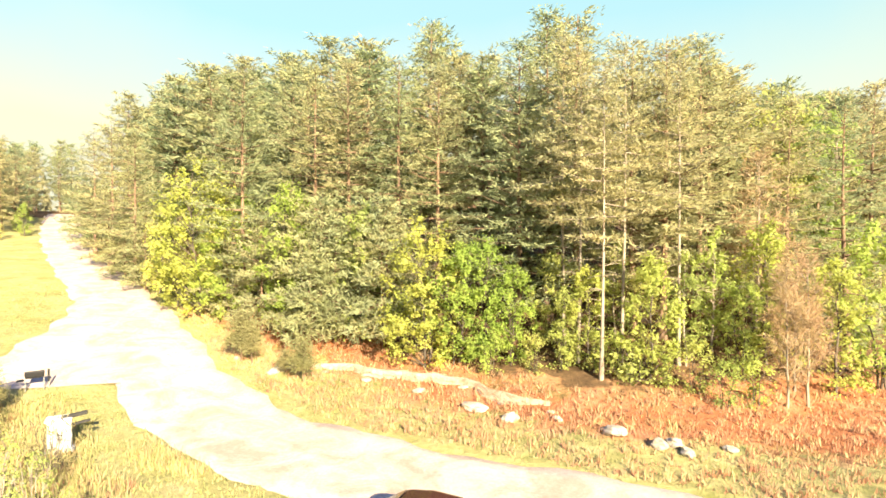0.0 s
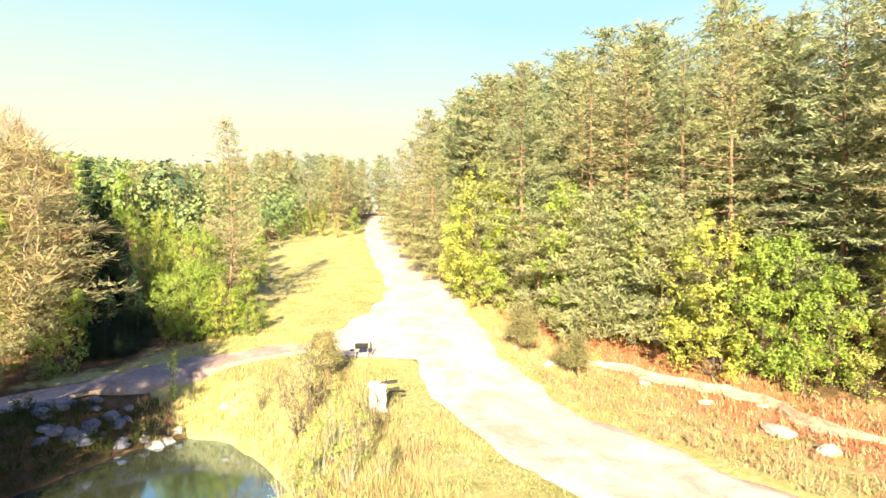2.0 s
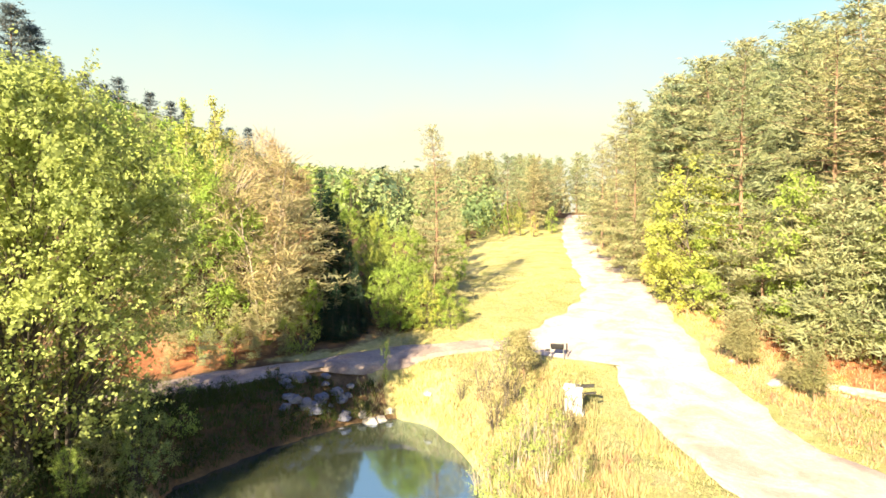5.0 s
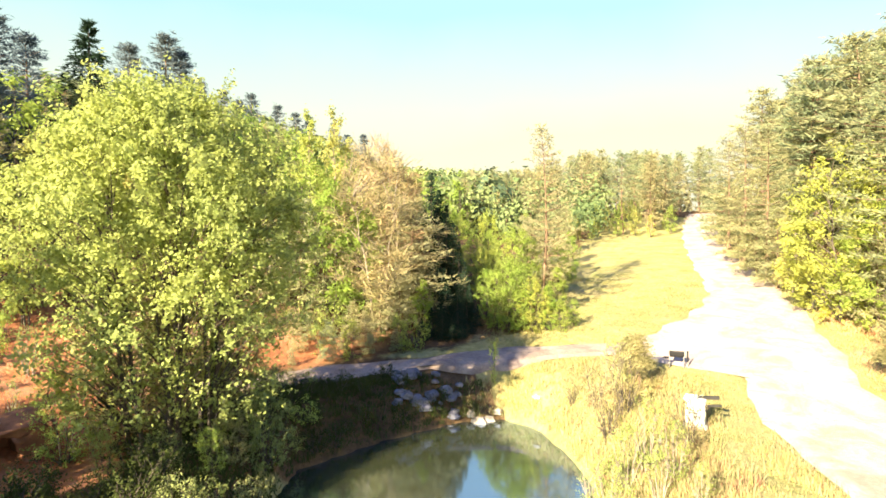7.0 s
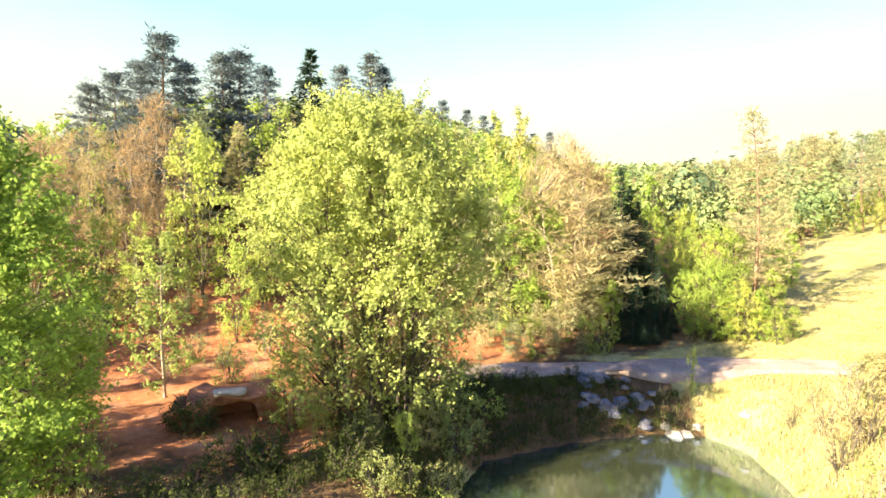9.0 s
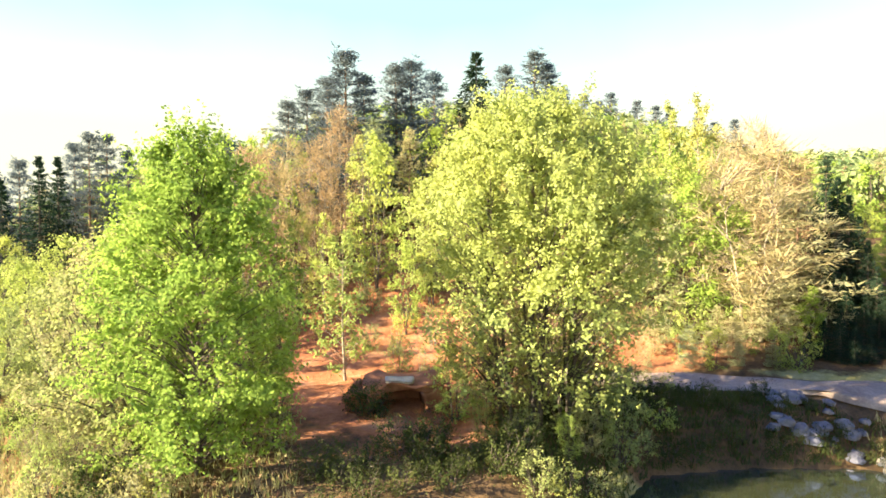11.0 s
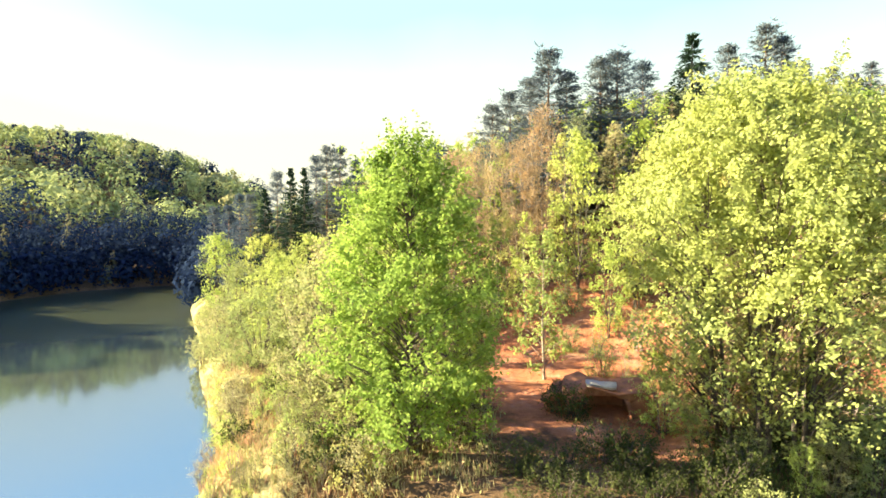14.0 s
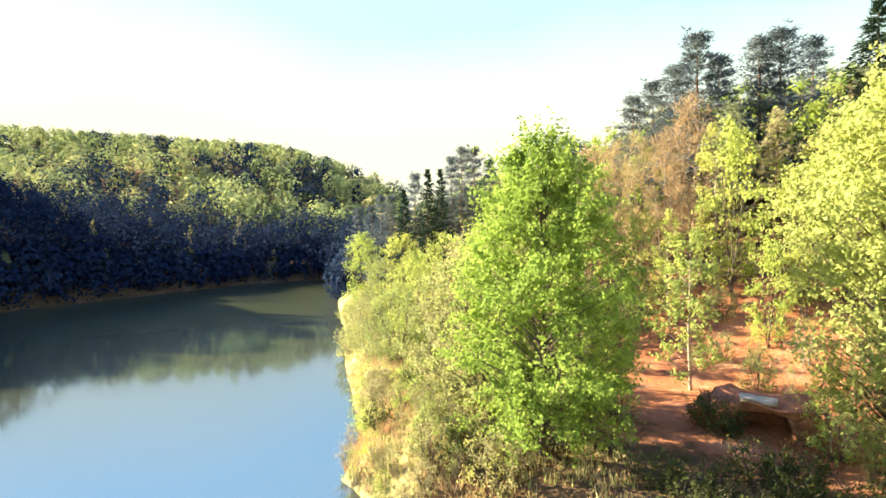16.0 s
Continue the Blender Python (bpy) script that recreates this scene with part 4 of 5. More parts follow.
stand("bud_a", 66.6, 40, 13, "", 1.6, "bare trees on the hill")
stand("bud_a", 64.7, 42, 11, "", 1.0, "bare trees on the hill")
for turn, away, h in ((103.5, 44, 13), (105, 47, 12), (98, 42, 10), (94.5, 45, 13), (100.5, 38, 7), (71.5, 52, 14), (74, 55, 13), (109, 40, 8), (111.5, 42, 8)):
    stand(random.choice(("leaf_b", "leaf_c")), turn, away, h, "", 0.85, "trees on the leafy hill")
for turn, away, h in ((63.3, 41, 9), (64.8, 39.5, 5), (68.5, 42, 8), (72, 42, 10), (75.2, 42, 8.5), (78, 43, 9), (66, 43, 9), (70, 44, 9), (62.5, 38.5, 4), (67, 39.5, 4)):
    if random.random() < 0.5:
        stand("pine_low", turn, away, h, "bushy dark pine at the foot of the hill", 1.1, "trees below the hill")
    else:
        stand(random.choice(("leaf_a", "leaf_d")), turn, away, h, "", 1.0, "trees below the hill")
# All but the first are added to darken the gully where shade falls.
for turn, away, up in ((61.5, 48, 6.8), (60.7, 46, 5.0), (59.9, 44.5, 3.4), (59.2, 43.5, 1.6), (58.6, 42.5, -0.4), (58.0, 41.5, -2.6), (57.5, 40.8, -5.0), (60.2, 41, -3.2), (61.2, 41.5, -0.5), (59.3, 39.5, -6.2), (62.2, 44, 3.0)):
    stand("spruce_a", turn, away, 8 + math.tan(radians(up)) * away - ground_at(*spot(turn, away)), "dark spruce in the gully, its shade painted into near-black needles", 1.1, "spruces in the gully")
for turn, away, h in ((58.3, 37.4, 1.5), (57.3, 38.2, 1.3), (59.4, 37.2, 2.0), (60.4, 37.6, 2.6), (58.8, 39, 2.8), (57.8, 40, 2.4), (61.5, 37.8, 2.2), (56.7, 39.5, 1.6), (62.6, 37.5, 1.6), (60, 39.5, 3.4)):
    stand("spruce_a", turn, away, h, "low dark spruce added for the shade at the gully's mouth", 1.8, "spruces in the gully")
for turn, away, h in ((56.2, 46, 4.6), (55.2, 49, 5.2), (57.2, 52, 5), (56.4, 58, 6), (58.6, 62, 5.5), (55.4, 64, 6.5)):
    stand("leaf_bright", turn, away, h, "", 0.85, "trees at the meadow's edge")
for turn, away, h in ((133.1, 66, 14.5), (131.8, 70, 14), (135.6, 70, 13)):
    stand("spruce_a", turn, away, h, "", 1.15, "spruces by the lake")
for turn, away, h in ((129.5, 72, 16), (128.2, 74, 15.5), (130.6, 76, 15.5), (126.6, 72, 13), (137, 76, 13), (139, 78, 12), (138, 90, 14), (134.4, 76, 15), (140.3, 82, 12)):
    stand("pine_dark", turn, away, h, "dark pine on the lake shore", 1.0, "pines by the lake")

for x, y in strew(3, 190, (57, 130), (41, 105), 2.7, lambda x, y: 3 < deep(LEAF_HILL, x, y) and deep(LAKE, x, y) < -5 and not (math.degrees(math.atan2(-x, y)) < 62.5 and math.hypot(x, y) < 85) and not (94 < math.degrees(math.atan2(-x, y)) < 113 and math.hypot(x, y) < 47), TAKEN):
    top = canopy_limit(x, y) - ground_at(x, y)
    h = min(top * random.uniform(0.8, 1.0), random.uniform(9, 17))
    if h < 3:
        continue
    r = random.random()
    if r < 0.74:
        tree_at(random.choice(("leaf_a", "leaf_b", "leaf_c", "leaf_d")) if math.hypot(x, y) < 56 else "leaf_rear", "broadleaf_tree", LEAFY[1], LEAFY[0], "trees on the leafy hill", x, y, h)
    elif r < 0.86:
        tree_at(random.choice(("bud_a", "bud_b")), "bare_tree", BARE[1], BARE[0], "trees on the leafy hill", x, y, h)
    else:
        tree_at("pine_rear", "pine_tree", PINES[1], PINES[0], "trees on the leafy hill", x, y, h)

# the tongue of land between pond and lake
for kind, turn, away, h in (("mid_pale", 84.2, 25.5, 6.5), ("mid_pale", 90.4, 25, 6), ("mid_pale", 80.8, 24.2, 3.4), ("mid_pale", 81.6, 22, 2.0), ("mid_green", 92.5, 21, 1.8), ("mid_pale", 78.6, 23.2, 3.2), ("mid_green", 95.5, 24, 3.5), ("mid_green", 83.6, 20.5, 1.7), ("leaf_c", 107.0, 31, 8.5), ("mid_pale", 126, 24, 8), ("mid_green", 124.5, 27, 9), ("mid_pale", 129, 26, 6.5),
                            ("mid_pale", 132, 31, 6), ("mid_green", 134.5, 38, 7), ("mid_pale", 136.2, 34, 5), ("mid_green", 139.8, 60, 8.5), ("mid_pale", 138, 48, 6), ("mid_green", 136, 55, 8), ("mid_green", 117, 26, 6),
                            ("mid_green", 114, 24.5, 4.5), ("mid_green", 131, 44, 8), ("mid_pale", 128, 36, 8.5), ("mid_green", 125, 40, 9)):
    stand(kind, turn, away, h, "", 1.0, "trees on the tongue of land")
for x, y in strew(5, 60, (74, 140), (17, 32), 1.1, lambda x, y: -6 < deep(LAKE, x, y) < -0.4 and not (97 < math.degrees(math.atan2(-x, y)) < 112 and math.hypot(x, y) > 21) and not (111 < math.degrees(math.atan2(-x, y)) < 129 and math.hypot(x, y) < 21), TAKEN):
    # Darker-leaved bushes paint the foreground shade between these turns.
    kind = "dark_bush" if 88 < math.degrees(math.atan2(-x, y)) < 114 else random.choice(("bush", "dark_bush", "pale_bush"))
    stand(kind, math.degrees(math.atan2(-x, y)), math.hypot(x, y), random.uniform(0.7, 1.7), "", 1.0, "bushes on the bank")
for x, y in strew(6, 34, (124, 143), (18, 70), 1.2, lambda x, y: -6 < deep(LAKE, x, y) < -0.2, TAKEN):
    stand("pale_bush", math.degrees(math.atan2(-x, y)), math.hypot(x, y), random.uniform(1.2, 2.8), "", 1.0, "bushes on the sunny shore")
for x, y in strew(13, 52, (115, 143), (16, 34), 0.75, lambda x, y: -4.5 < deep(LAKE, x, y) < 0.1 and not (112 < math.degrees(math.atan2(-x, y)) < 126 and math.hypot(x, y) < 20.5), []):
    stand(random.choice(("pale_bush", "dry_shrub", "bush", "pale_shrub", "dry_shrub")), math.degrees(math.atan2(-x, y)), math.hypot(x, y), random.uniform(0.8, 1.7), "", 1.0, "bushes on the sunny shore")
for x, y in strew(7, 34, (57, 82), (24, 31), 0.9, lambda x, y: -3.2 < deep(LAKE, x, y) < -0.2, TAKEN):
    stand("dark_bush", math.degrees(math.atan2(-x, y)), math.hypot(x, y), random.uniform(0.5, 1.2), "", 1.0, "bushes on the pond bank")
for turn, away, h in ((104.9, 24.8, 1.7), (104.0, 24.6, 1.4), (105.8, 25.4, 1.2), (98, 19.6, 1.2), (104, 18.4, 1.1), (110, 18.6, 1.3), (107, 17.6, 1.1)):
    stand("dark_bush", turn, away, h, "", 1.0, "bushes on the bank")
for x, y in strew(9, 26, (62, 76), (33, 42), 1.2, lambda x, y: -2.6 < deep(LEAF_HILL, x, y) < 4 and deep(LAKE, x, y) < -3 and seg_distance(np.array([x]), np.array([y]), SIDE_LINE, False)[0] > 2.2, TAKEN):
    stand(random.choice(("bush", "sapling", "pine_low")), math.degrees(math.atan2(-x, y)), math.hypot(x, y), random.uniform(1.0, 2.6), "", 1.0, "undergrowth below the hill")
for x, y in strew(11, 15, (96, 114), (31, 47), 1.6, lambda x, y: deep(LEAF_HILL, x, y) < 12, TAKEN):
    stand(random.choice(("sapling", "pale_bush", "dry_shrub", "pale_shrub")), math.degrees(math.atan2(-x, y)), math.hypot(x, y), random.uniform(1.2, 3.2), "", 0.9, "growth on the red earth")
for x, y in strew(12, 9, (93, 110), (13.5, 18.5), 1.0, lambda x, y: deep(LAKE, x, y) < -0.3, TAKEN):
    stand("dark_bush", math.degrees(math.atan2(-x, y)), math.hypot(x, y), random.uniform(0.7, 1.4), "", 1.0, "bushes on the bank")
# pale dry shrubs on the grassy point beside the pond
for turn, away, h in ((43.3, 24.5, 2.6), (41.8, 25.5, 2.9), (44.6, 27, 2.2), (43, 29, 2.6), (39.6, 20.5, 2.6), (41.5, 20, 2.4), (43.3, 19.5, 2.2), (37.2, 19, 2), (45, 21.5, 2), (36, 22.5, 2.2), (38.5, 17.5, 1.7), (42, 17.6, 1.8), (47, 28.5, 1.4), (34.8, 17.2, 1.4)):
    stand(random.choice(("dry_shrub", "pale_shrub", "pale_shrub")), turn, away, h, "", 1.0, "dry shrubs by the pond")
for turn, away, h in ((40.4, 29.5, 2.4), (41.3, 30.2, 2.2)):
    stand("pine_tiny", turn, away, h, "small bushy pine among dry grass", 0.9)
stand("sapling", 55.0, 31.8, 2.6, "thin sapling with a bare stem on the pond bank", 0.4)

# the wood at the end of the road
for x, y in strew(4, 80, (34, 58), (100, 165), 3.2, lambda x, y: seg_distance(np.array([x]), np.array([y]), MAIN_LINE, False)[0] > 5, TAKEN):
    h = (canopy_limit(x, y) - ground_at(x, y)) * random.uniform(0.85, 1.08)
    if h > 4:
        tree_at(random.choice(("pine_rear", "pine_umbrella")), "pine_tree", PINES[1], PINES[0], "pines at the end of the road", x, y, h)
for x, y in strew(8, 36, (34, 52), (92, 125), 2.4, lambda x, y: seg_distance(np.array([x]), np.array([y]), MAIN_LINE, False)[0] > 4, TAKEN):
    tree_at("leaf_b", "broadleaf_tree", LEAFY[1], LEAFY[0], "young trees at the end of the road", x, y, random.uniform(2.5, 5.5))


# ---- far woods, too many to count ----
def far_wood(name, label, seed, count, turns, aways, test, size, blob, tints, leaves_each=110, gap=0.5, dark=0.0):
    rng = np.random.default_rng(seed)
    tris, tint = [], []
    for x, y in strew(seed, count, turns, aways, size * gap, test, []):
        h = size * rng.uniform(0.6, 1.3)
        h = max(4.0, min(h, canopy_limit(x, y) - ground_at(x, y)))
        z = ground_at(x, y)
        n = leaves_each
        conifer = rng.uniform() < tints[2]
        way = unit(rng.normal(0, 1, (n, 3)) + np.array([0, 0, 0.25]))
        if conifer:
            k = 1 - np.sqrt(rng.uniform(0, 0.9, (n, 1)))
            rr = 0.2 * h * (1.04 - k)
            flat = unit(way * np.array([1, 1, 0]))
            c = np.concatenate([flat[:, :2] * rr, k * h], 1)
            way = flat + np.array([0, 0, 0.4])
        else:
            lump = 1 + 0.22 * np.sin(way[:, :1] * 5 + x) * np.cos(way[:, 1:2] * 5 + y) + 0.12 * rng.normal(0, 1, (n, 1))
            c = way * lump * np.array([0.36 * h, 0.36 * h, 0.46 * h]) + np.array([0, 0, 0.54 * h])
        tris.append(clumps(rng, c + np.array([x, y, z]), way, blob))
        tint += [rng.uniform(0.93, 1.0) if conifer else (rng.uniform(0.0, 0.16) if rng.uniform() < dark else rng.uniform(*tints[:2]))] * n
    tagged(new(name, soup(name, np.concatenate(tris), WOOD_LEAF, 3, tint)), label, "woodland", kind="stuff")


# Tints near zero put the far shore's shade into the foliage colour.
far_wood("far_wood", "low growth and trees along the far lake shore, colour darkened as shade", 44, 480, (137, 178), (80, 140), lambda x, y: -10 < deep(LAKE, x, y) < -0.2 and deep(LEAF_HILL, x, y) < 2, 5.5, 0.7, (0.0, 0.12, 0.1), 90, 0.38)
far_wood("far_wood", "low bushes along the far waterline, shade painted into their navy foliage", 47, 420, (137, 178), (75, 140), lambda x, y: -2.4 < deep(LAKE, x, y) < 0.3 and y < -70, 4.2, 0.5, (0.0, 0.1, 0.0), 70, 0.3)
far_wood("far_wood", "mixed spring woodland on the near slope of the far shore, shade painted into its colour", 45, 420, (138, 178), (92, 170), lambda x, y: deep(LAKE, x, y) < -4 and deep(LEAF_HILL, x, y) < 0, 10, 0.5, (0.0, 0.1, 0.1), 340)
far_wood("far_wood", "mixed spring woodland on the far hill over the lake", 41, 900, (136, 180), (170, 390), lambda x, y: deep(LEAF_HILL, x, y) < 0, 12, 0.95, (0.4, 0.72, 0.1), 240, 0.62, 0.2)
far_wood("far_wood", "mixed woodland on the unseen ridge that shades the far shore", 46, 260, (182, 230), (90, 230), lambda x, y: deep(LAKE, x, y) < -6, 10, 1.2, (0.1, 0.6, 0.3), 90)
far_wood("far_wood", "mixed spring woodland on the hill behind", 42, 900, (36, 142), (90, 330), lambda x, y: deep(LEAF_HILL, x, y) > 8 and deep(LAKE, x, y) < -8, 11, 1.0, (0.2, 0.8, 0.2), 130)
far_wood("far_wood", "pale budding woodland beyond the meadow", 48, 170, (44, 62), (85, 150), lambda x, y: seg_distance(np.array([x]), np.array([y]), MAIN_LINE, False)[0] > 12, 9, 0.42, (0.27, 0.47, 0.15), 260)
far_wood("far_wood", "pine woodland on the slope behind", 43, 500, (-60, 60), (60, 300), lambda x, y: deep(PINE_HILL, x, y) > 16 or (deep(LEAF_HILL, x, y) < 0 and math.hypot(x, y) > 165), 15, 0.95, (0.0, 0.3, 0.85), 130)


# ---- grass and brush on the open ground ----
def tufts(name, label, seed, count, turns, aways, test, high, tints, blade=5, width=0.05, mat=None):
    """Loose tufts of blades over the open ground."""
    rng = np.random.default_rng(seed)
    n = count * 6
    a = np.radians(rng.uniform(*turns, n))
    r = np.sqrt(rng.uniform(aways[0] ** 2, aways[1] ** 2, n))
    x, y = -np.sin(a) * r, np.cos(a) * r
    ok = test(x, y)
    x, y = x[ok][:count], y[ok][:count]
    z = ground_z(x, y)
    m = len(x)
    roots = np.repeat(np.stack([x, y, z - 0.03], 1), blade, 0) + rng.normal(0, 1, (m * blade, 3)) * np.array([0.12, 0.12, 0.0])
    ways = np.tile(np.array([[0.0, 0.0, 1.0]]), (m * blade, 1))
    size = np.repeat(rng.uniform(0.5, 1.3, m), blade)[:, None] * high
    tris = blades(rng, roots, ways, size, width, 0.32)
    tint = np.repeat(np.clip(rng.normal(tints[0], tints[1], m), 0, 1), blade)
    tagged(new(name, soup(name, tris, mat or GRASS_LEAF, 3, tint)), label, "grass", kind="stuff")


def off_road(x, y, gap=0.1):
    return (seg_distance(x, y, MAIN_LINE, False) > 2.7 + gap) & (seg_distance(x, y, SIDE_LINE, False) > 1.7 + gap) & (inside(x, y, APRON) < -0.1)


tufts("dry_grass", "dry reddish brush and grass on the road bank", 51, 4200, (-45, 26), (17, 48), lambda x, y: off_road(x, y, 0.5) & (inside(x, y, PINE_HILL) > -8) & (inside(x, y, PINE_HILL) < 1.5), 0.3, (0.8, 0.2), 6, 0.06)
tufts("meadow_grass", "short pale yellow-green meadow grass", 52, 9000, (10, 56), (14, 60), lambda x, y: off_road(x, y) & (inside(x, y, PINE_HILL) < -1) & (inside(x, y, LAKE) < -0.4), 0.16, (0.2, 0.15), 4, 0.05)
tufts("tall_dry_grass", "tall straw-coloured grass round the pond", 53, 3000, (33, 58), (16, 34), lambda x, y: off_road(x, y) & (inside(x, y, LAKE) < -0.15) & (inside(x, y, LAKE) > -7), 0.4, (0.34, 0.22), 6, 0.04)
tufts("shore_grass", "pale grass and low growth on the lake shore", 54, 4000, (112, 142), (17, 75), lambda x, y: (inside(x, y, LAKE) < -0.2) & (inside(x, y, LAKE) > -9), 0.4, (0.25, 0.2), 6, 0.06)
tufts("shore_brush", "dry brownish brush on the lake shore", 57, 2200, (124, 143), (17, 40), lambda x, y: (inside(x, y, LAKE) < -0.1) & (inside(x, y, LAKE) > -7), 0.5, (0.5, 0.3), 6, 0.05)
tufts("bank_growth", "low growth on the pond bank, its shade painted as dark leaf colour", 55, 2500, (56, 100), (18, 33), lambda x, y: off_road(x, y) & (inside(x, y, LAKE) < -0.1) & (inside(x, y, LAKE) > -5), 0.35, (0.1, 0.1), 6, 0.06, SHADE_LEAF)


tufts("weeds", "patchy dry weeds and seedlings on the grass point", 56, 2400, (16, 50), (12, 27), lambda x, y: off_road(x, y, 0.3) & (inside(x, y, PINE_HILL) < -3) & (inside(x, y, LAKE) < -0.3) & (waves(x * 2.1, y * 2.1) > 0.05), 0.36, (0.42, 0.3), 6, 0.045)


# ---- stones ----
def stone(turn, away, size, flat=0.7, label="pale weathered boulder half sunk in the bank", group="boulders", lift=0.0, mat=None):
    x, y = spot(turn, away)
    rng = random.Random(int(turn * 100 + away * 10))
    bm = bmesh.new()
    bmesh.ops.create_icosphere(bm, subdivisions=3, radius=0.5)
    seed = Vector((rng.uniform(0, 50), rng.uniform(0, 50), rng.uniform(0, 50)))
    for v in bm.verts:
        d = v.co.normalized()
        v.co *= 1 + 0.35 * noise.noise(d * 1.3 + seed) + 0.14 * noise.noise(d * 3.5 + seed)
        v.co.z = max(v.co.z, -0.25)
    ob = new("boulder", from_bm(bm, "boulder", mat or ROCK))
    z = ground_at(x, y)
    ob.matrix_basis = Matrix.Translation((x, y, z + 0.16 * size * flat + lift)) @ pose(0, 0, 0, rng.uniform(-10, 10), rng.uniform(-10, 10), rng.uniform(0, 360)) @ Matrix.Diagonal((size * rng.uniform(0.9, 1.4), size, size * flat, 1))
    return tagged(ob, label, "boulder", group)


for turn, away, size, flat in ((-7.1, 23.8, 0.62, 0.95), (-3.3, 25.6, 1.0, 0.5), (16.1, 32.0, 0.9, 0.7), (17.3, 31.6, 0.6, 0.7), (-17.6, 22.6, 0.9, 0.5), (-21.8, 22.0, 0.6, 0.8), (-23.2, 22.4, 0.55, 0.8), (-24.4, 21.8, 0.5, 0.7),
                               (-12, 24.0, 0.4, 0.6), (2.5, 28, 0.6, 0.5), (8, 30, 0.5, 0.5), (-28, 22.8, 0.5, 0.6), (20.8, 34.5, 0.4, 0.6)):
    stone(turn, away, size, flat)
LEDGE = smoothed([(-7.6, 31.2), (-5.9, 31.6), (-4.3, 31.0), (-1.3, 30.2), (1.1, 28.9), (2.9, 26.6), (5.0, 25.2)], 0.8)


def build_ledge():
    """A worn strip of pale sandy soil that breaks the slope at the wood's foot, uneven along both edges."""
    rng = random.Random(17)
    pts = np.array(LEDGE)
    d = np.gradient(pts, axis=0)
    d = d / np.linalg.norm(d, axis=1, keepdims=True)
    side = np.stack([d[:, 1], -d[:, 0]], 1)
    verts, faces, n = [], [], 7
    for i, (p, q) in enumerate(zip(pts, side)):
        taper = min(1.0, i / 3, (len(pts) - 1 - i) / 3)
        near, far = rng.uniform(0.15, 0.9) * taper + 0.05, rng.uniform(0.2, 0.55) * taper + 0.05
        for k in range(n):
            w = -far + (near + far) * k / (n - 1)
            x, y = p + q * w
            verts.append((x, y, ground_at(x, y) + (-0.1 if k in (0, n - 1) else 0.06 + 0.2 * math.exp(-((k - 2.5) / 1.2) ** 2) + rng.uniform(-0.03, 0.05))))
    for i in range(len(pts) - 1):
        faces += [(i * n + k, i * n + k + 1, (i + 1) * n + k + 1, (i + 1) * n + k) for k in range(n - 1)]
    tagged(new("ground", mesh_of("ground", verts, faces, SAND, False)), "worn pale sandy ledge at the foot of the wooded slope", "ground", kind="structure")


build_ledge()
for x, y in LEDGE[1::3]:
    stone(math.degrees(math.atan2(-x, y)), math.hypot(x, y) - random.uniform(0.2, 0.8), random.uniform(0.4, 0.9), random.uniform(0.3, 0.5), "flat pale rock along a worn ledge", "ledge rocks", -0.05)
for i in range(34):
    stone(58.3 + 7.2 * random.random(), 28.9 + 2.6 * random.random(), random.uniform(0.28, 0.7), random.uniform(0.6, 0.95), "grey stone in the heap at the pond's edge, shade painted bluish-dark", "stones at the pond", 0.0, SHADED_ROCK)
for turn, away, size in ((55.6, 30.2, 0.7), (56.6, 30.0, 0.85), (57.4, 30.2, 0.55), (54.6, 30.6, 0.5), (50.5, 30.4, 0.45)):
    stone(turn, away, size, 0.75, "sunlit pale stone at the pond's edge", "stones at the pond")


# ---- things on the grass point ----
def barbecue_grill(turn, away, face):
    """A black iron trough on four legs with a low side shelf."""
    x, y = spot(turn, away)
    ob = new("barbecue_grill")
    ob.matrix_basis = Matrix.Translation((x, y, ground_at(x, y))) @ pose(0, 0, 0, 0, 0, face)
    bm = bmesh.new()
    bmesh.ops.create_cube(bm, size=1.0, matrix=Matrix.Translation((0, 0, 0.72)) @ Matrix.Diagonal((0.78, 0.4, 0.28, 1)))
    for v in bm.verts:
        if v.co.z < 0.7:
            v.co.x *= 0.92
            v.co.y *= 0.75
    top = [f for f in bm.faces if f.normal.z > 0.9]
    bmesh.ops.inset_region(bm, faces=top, thickness=0.02)
    bmesh.ops.translate(bm, vec=(0, 0, -0.2), verts=list({v for f in top for v in f.verts}))
    part("fire_box", from_bm(bm, "fire_box", IRON), ob)
    leg = box_mesh("leg", 0.045, 0.045, 0.62, STEEL, 0.006)
    for sx in (-0.36, 0.36):
        for sy in (-0.15, 0.15):
            part("leg", leg, ob, "pale steel leg", Matrix.Translation((sx, sy, 0.29)))
    part("shelf", box_mesh("shelf", 0.3, 0.34, 0.05, IRON), ob, "", Matrix.Translation((-0.55, 0, 0.5)))
    part("post", box_mesh("post", 0.09, 0.07, 0.62, IRON), ob, "", Matrix.Translation((0.55, 0, 0.62)))
    part("post_foot", box_mesh("post_foot", 0.05, 0.05, 0.4, STEEL, 0.006), ob, "pale steel foot", Matrix.Translation((0.55, 0, 0.14)))
    tagged(ob, "black iron barbecue trough on pale legs in the grass", "grill")


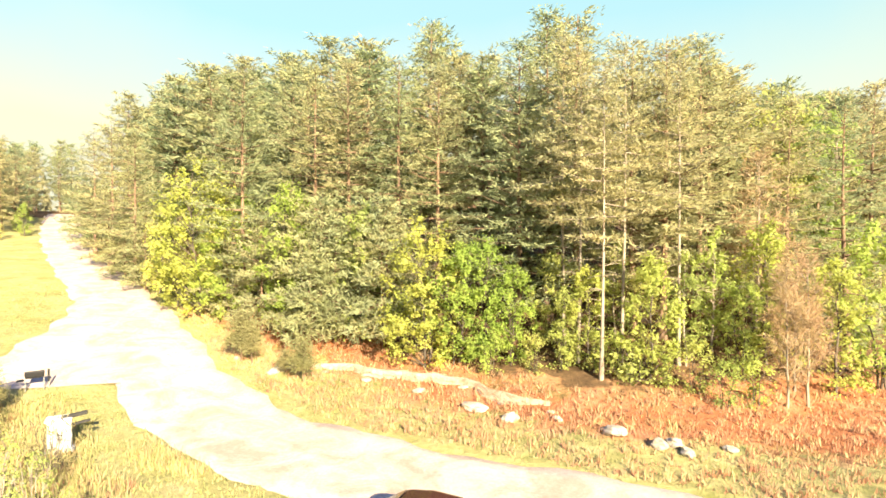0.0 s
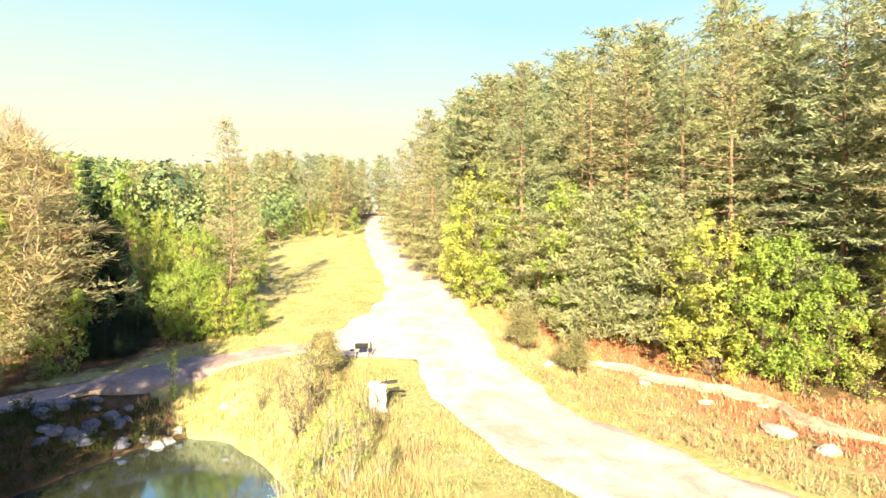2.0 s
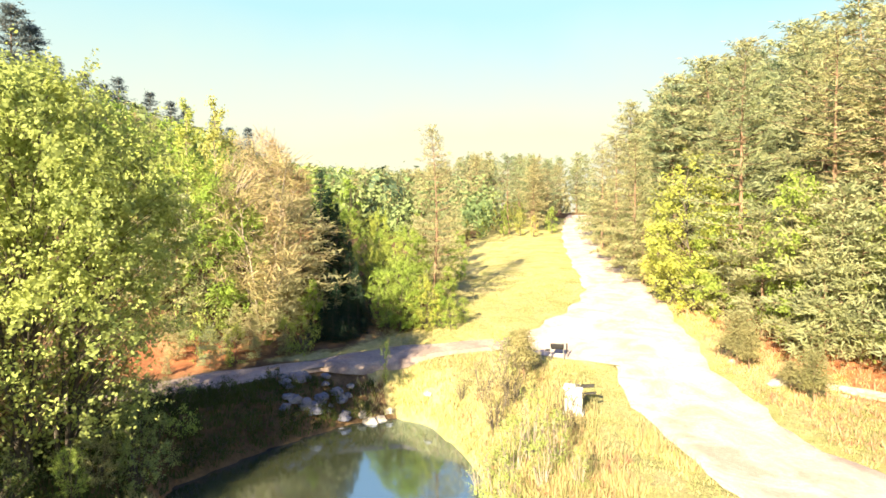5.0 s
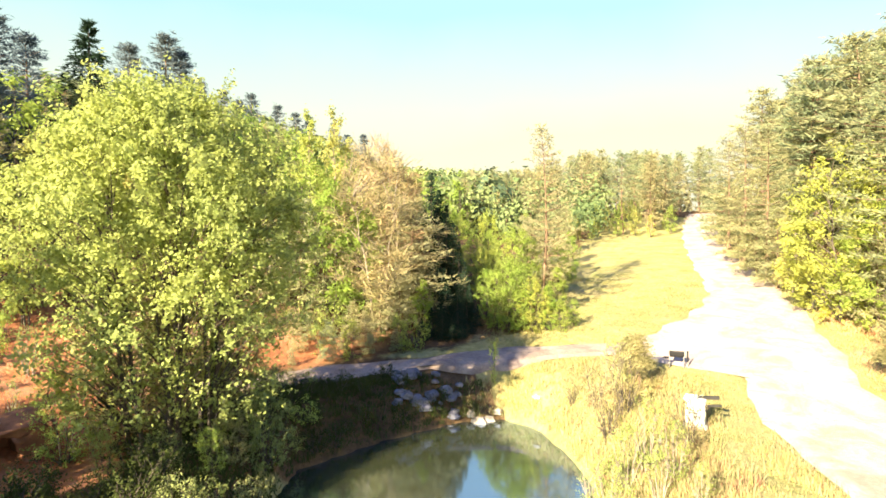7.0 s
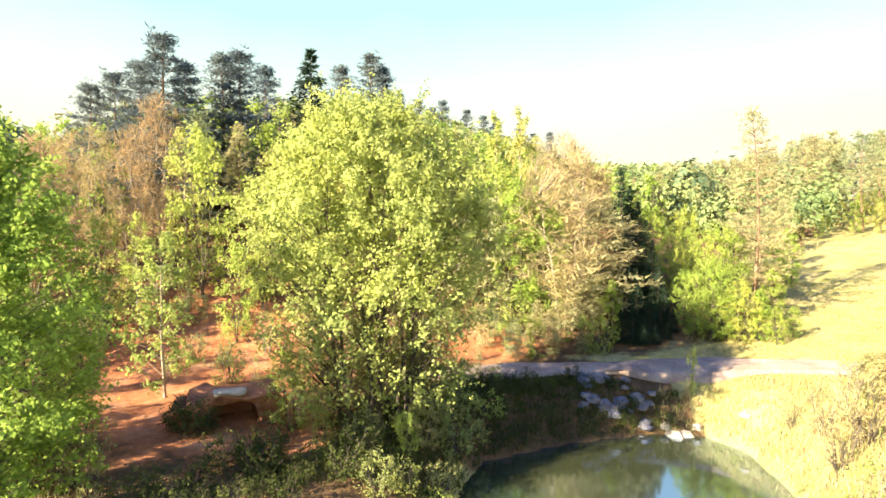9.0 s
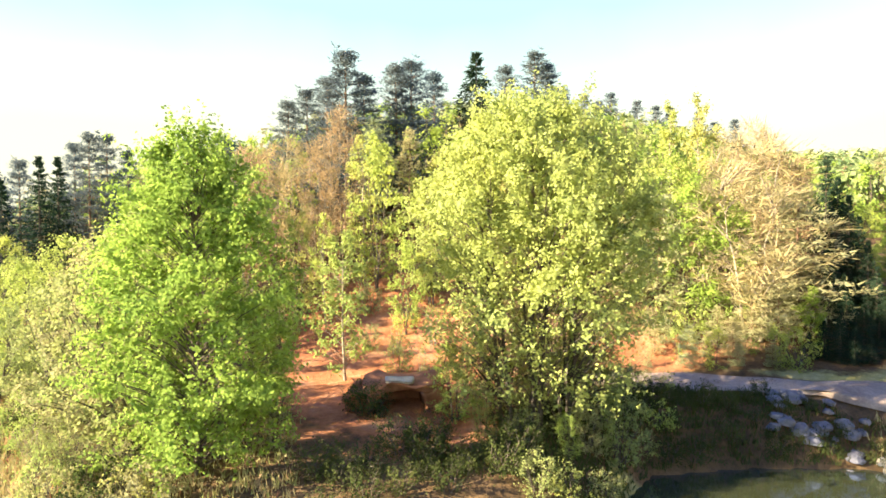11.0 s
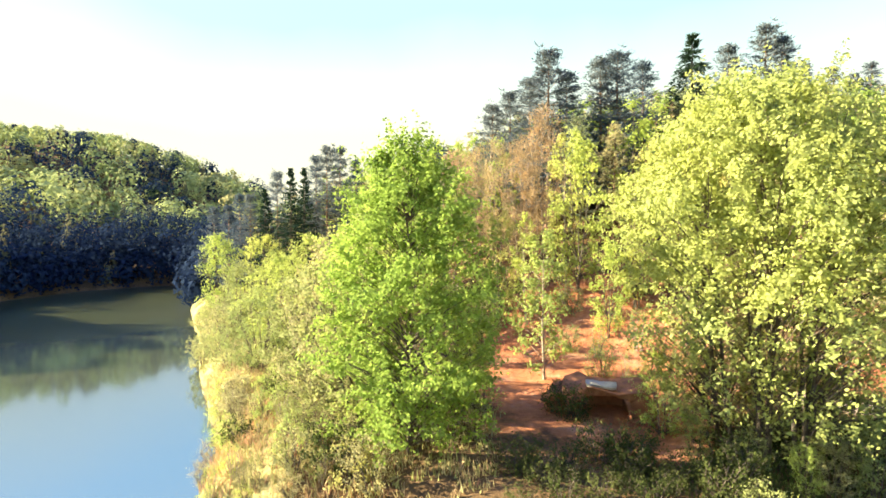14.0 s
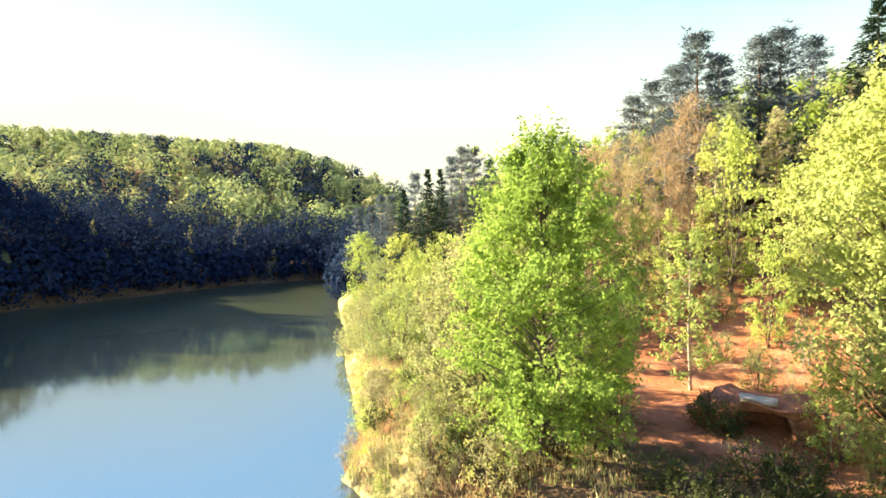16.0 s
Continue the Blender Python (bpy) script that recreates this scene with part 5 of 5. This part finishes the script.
def masonry_block(turn, away, face):
    """A whitewashed block with a cap and two dark bars that stand out to one side."""
    x, y = spot(turn, away)
    ob = new("outdoor_fireplace")
    ob.matrix_basis = Matrix.Translation((x, y, ground_at(x, y))) @ pose(0, 0, 0, 0, 0, face) @ Matrix.Scale(0.92, 4)
    part("body", box_mesh("body", 0.8, 0.7, 1.3, WHITEWASH, 0.03), ob, "", Matrix.Translation((0, 0, 0.6)))
    part("plinth", box_mesh("plinth", 1.0, 0.9, 0.16, WHITEWASH, 0.03), ob, "", Matrix.Translation((0, 0, 0.06)))
    part("cap", box_mesh("cap", 0.92, 0.8, 0.07, WHITEWASH, 0.02), ob, "", Matrix.Translation((-0.02, 0, 1.285)))
    part("bar", box_mesh("bar", 0.85, 0.2, 0.13, SLAB, 0.012), ob, "charred bar across the top", Matrix.Translation((0.52, -0.05, 1.37)) @ pose(0, 0, 0, 0, -7, 0))
    part("bar", box_mesh("bar", 0.7, 0.14, 0.09, SLAB, 0.01), ob, "thin dark bar that stands out to one side", Matrix.Translation((0.7, -0.2, 1.08)) @ pose(0, 0, 0, 0, -8, 0))
    part("bracket", box_mesh("bracket", 0.06, 0.3, 0.2, SLAB, 0.006), ob, "", Matrix.Translation((0.43, -0.1, 0.88)))
    tagged(ob, "whitewashed masonry barbecue with charred bars on top", "fireplace")


barbecue_grill(37.0, 32.6, 37)
masonry_block(35.3, 24.6, 30)


def earth_shelter(turn, away, face):
    """A low hollow dug into the red bank, with a flat stone on its roof."""
    x, y = spot(turn, away)
    ob = new("dugout")
    ob.matrix_basis = Matrix.Translation((x, y, ground_at(x, y))) @ pose(0, 0, 0, 0, 0, face)

    def rough(name, sx, sy, sz, mat, at, shake, label=""):
        bm = bmesh.new()
        bmesh.ops.create_cube(bm, size=1.0, matrix=Matrix.Translation(at) @ Matrix.Diagonal((sx, sy, sz, 1)))
        bmesh.ops.subdivide_edges(bm, edges=bm.edges[:], cuts=4, use_grid_fill=True)
        for v in bm.verts:
            v.co += Vector([noise.noise(v.co * 1.7 + Vector((k * 9.1, 3, 7))) for k in range(3)]) * shake
        part(name, from_bm(bm, name, mat, True), ob, label)
    rough("side_wall", 1.3, 2.2, 1.5, RED_EARTH, (-1.7, 0.9, 0.3), 0.5)
    rough("side_wall", 1.2, 2.2, 1.4, RED_EARTH, (1.65, 0.9, 0.3), 0.5)
    rough("back_wall", 3.4, 0.7, 1.6, RED_EARTH, (0, 2.0, 0.35), 0.3)
    rough("roof", 3.7, 2.3, 0.4, RED_EARTH, (0, 1.1, 1.08), 0.4, "crumbling red earth over the hollow")
    rough("slab", 1.3, 0.9, 0.1, ROCK, (-0.1, 0.7, 1.33), 0.1, "pale flat stone on top")
    tagged(ob, "low dark hollow dug into the crumbling red bank", "dugout")


earth_shelter(101.0, 25.2, 101)


# ---- the parked car ----
def parked_car(x, y, turn):
    ob = new("parked_car")
    ob.matrix_basis = Matrix.Translation((x, y, ground_at(x, y))) @ pose(0, 0, 0, 0, 0, turn)
    side = [(-1.95, 0.3), (-1.98, 0.62), (-1.85, 0.82), (-0.95, 0.93), (-0.2, 1.38), (0.5, 1.47), (1.3, 1.4), (1.85, 0.98), (1.98, 0.85), (1.98, 0.32)]
    bm = bmesh.new()
    rows = []
    for w, tuck in ((-0.82, 1.0), (-0.62, 0.0), (0.62, 0.0), (0.82, 1.0)):
        row = []
        for px, pz in side:
            high = max(0.0, pz - 0.93) / 0.54
            yy = w * (1 - 0.18 * high)
            row.append(bm.verts.new((px * (1 - 0.012 * tuck), yy, pz - (0.05 * tuck if pz > 0.7 else 0))))
        rows.append(row)
    for a, b in zip(rows, rows[1:]):
        for k in range(len(side) - 1):
            bm.faces.new((a[k], a[k + 1], b[k + 1], b[k]))
        bm.faces.new((a[-1], a[0], b[0], b[-1]))
    bm.faces.new(rows[0][::-1])
    bm.faces.new(rows[-1])
    bmesh.ops.recalc_face_normals(bm, faces=bm.faces[:])
    body = from_bm(bm, "body", CAR_PAINT)
    shell = part("body", body, ob)
    soft = shell.modifiers.new("bevel", "BEVEL")
    soft.width, soft.segments, soft.limit_method, soft.angle_limit = 0.06, 3, "ANGLE", radians(20)

    def pane(name, pts, label):
        b2 = bmesh.new()
        f = b2.faces.new([b2.verts.new(p) for p in pts])
        ext = bmesh.ops.extrude_face_region(b2, geom=[f])
        f.normal_update()
        bmesh.ops.translate(b2, vec=f.normal * 0.015, verts=[v for v in ext["geom"] if isinstance(v, bmesh.types.BMVert)])
        bmesh.ops.recalc_face_normals(b2, faces=b2.faces[:])
        part(name, from_bm(b2, name, CAR_GLASS), ob, label)
    pane("windscreen", [(-0.93, -0.6, 0.955), (-0.93, 0.6, 0.955), (-0.24, 0.52, 1.375), (-0.24, -0.52, 1.375)], "dark glass windscreen")
    pane("rear_window", [(1.36, -0.52, 1.37), (1.36, 0.52, 1.37), (1.82, 0.6, 1.02), (1.82, -0.6, 1.02)], "dark glass rear window")
    for s in (-1, 1):
        pane("side_window", [(-0.72, s * 0.835, 0.95), (0.45, s * 0.835, 0.95), (0.42, s * 0.72, 1.33), (-0.15, s * 0.72, 1.3)], "dark side glass")
        pane("side_window", [(0.52, s * 0.835, 0.95), (1.5, s * 0.835, 0.95), (1.2, s * 0.72, 1.28), (0.5, s * 0.72, 1.33)], "dark side glass")
        for wx in (-1.25, 1.3):
            b3 = bmesh.new()
            bmesh.ops.create_cone(b3, cap_ends=True, segments=24, radius1=0.31, radius2=0.31, depth=0.2)
            bmesh.ops.bevel(b3, geom=[e for e in b3.edges if len(e.link_faces) == 2 and e.calc_face_angle() > 1], offset=0.04, segments=2, affect="EDGES")
            wheel = part("wheel", from_bm(b3, "wheel", RUBBER), ob, "", Matrix.Translation((wx, s * 0.76, 0.31)) @ pose(0, 0, 0, 90, 0, 0))
            b4 = bmesh.new()
            bmesh.ops.create_cone(b4, cap_ends=True, segments=20, radius1=0.19, radius2=0.17, depth=0.22)
            part("rim", from_bm(b4, "rim", STEEL), wheel, "grey steel rim")
    tagged(ob, "small dark maroon car parked at the roadside", "car")


parked_car(-0.9, 13.75, -20)
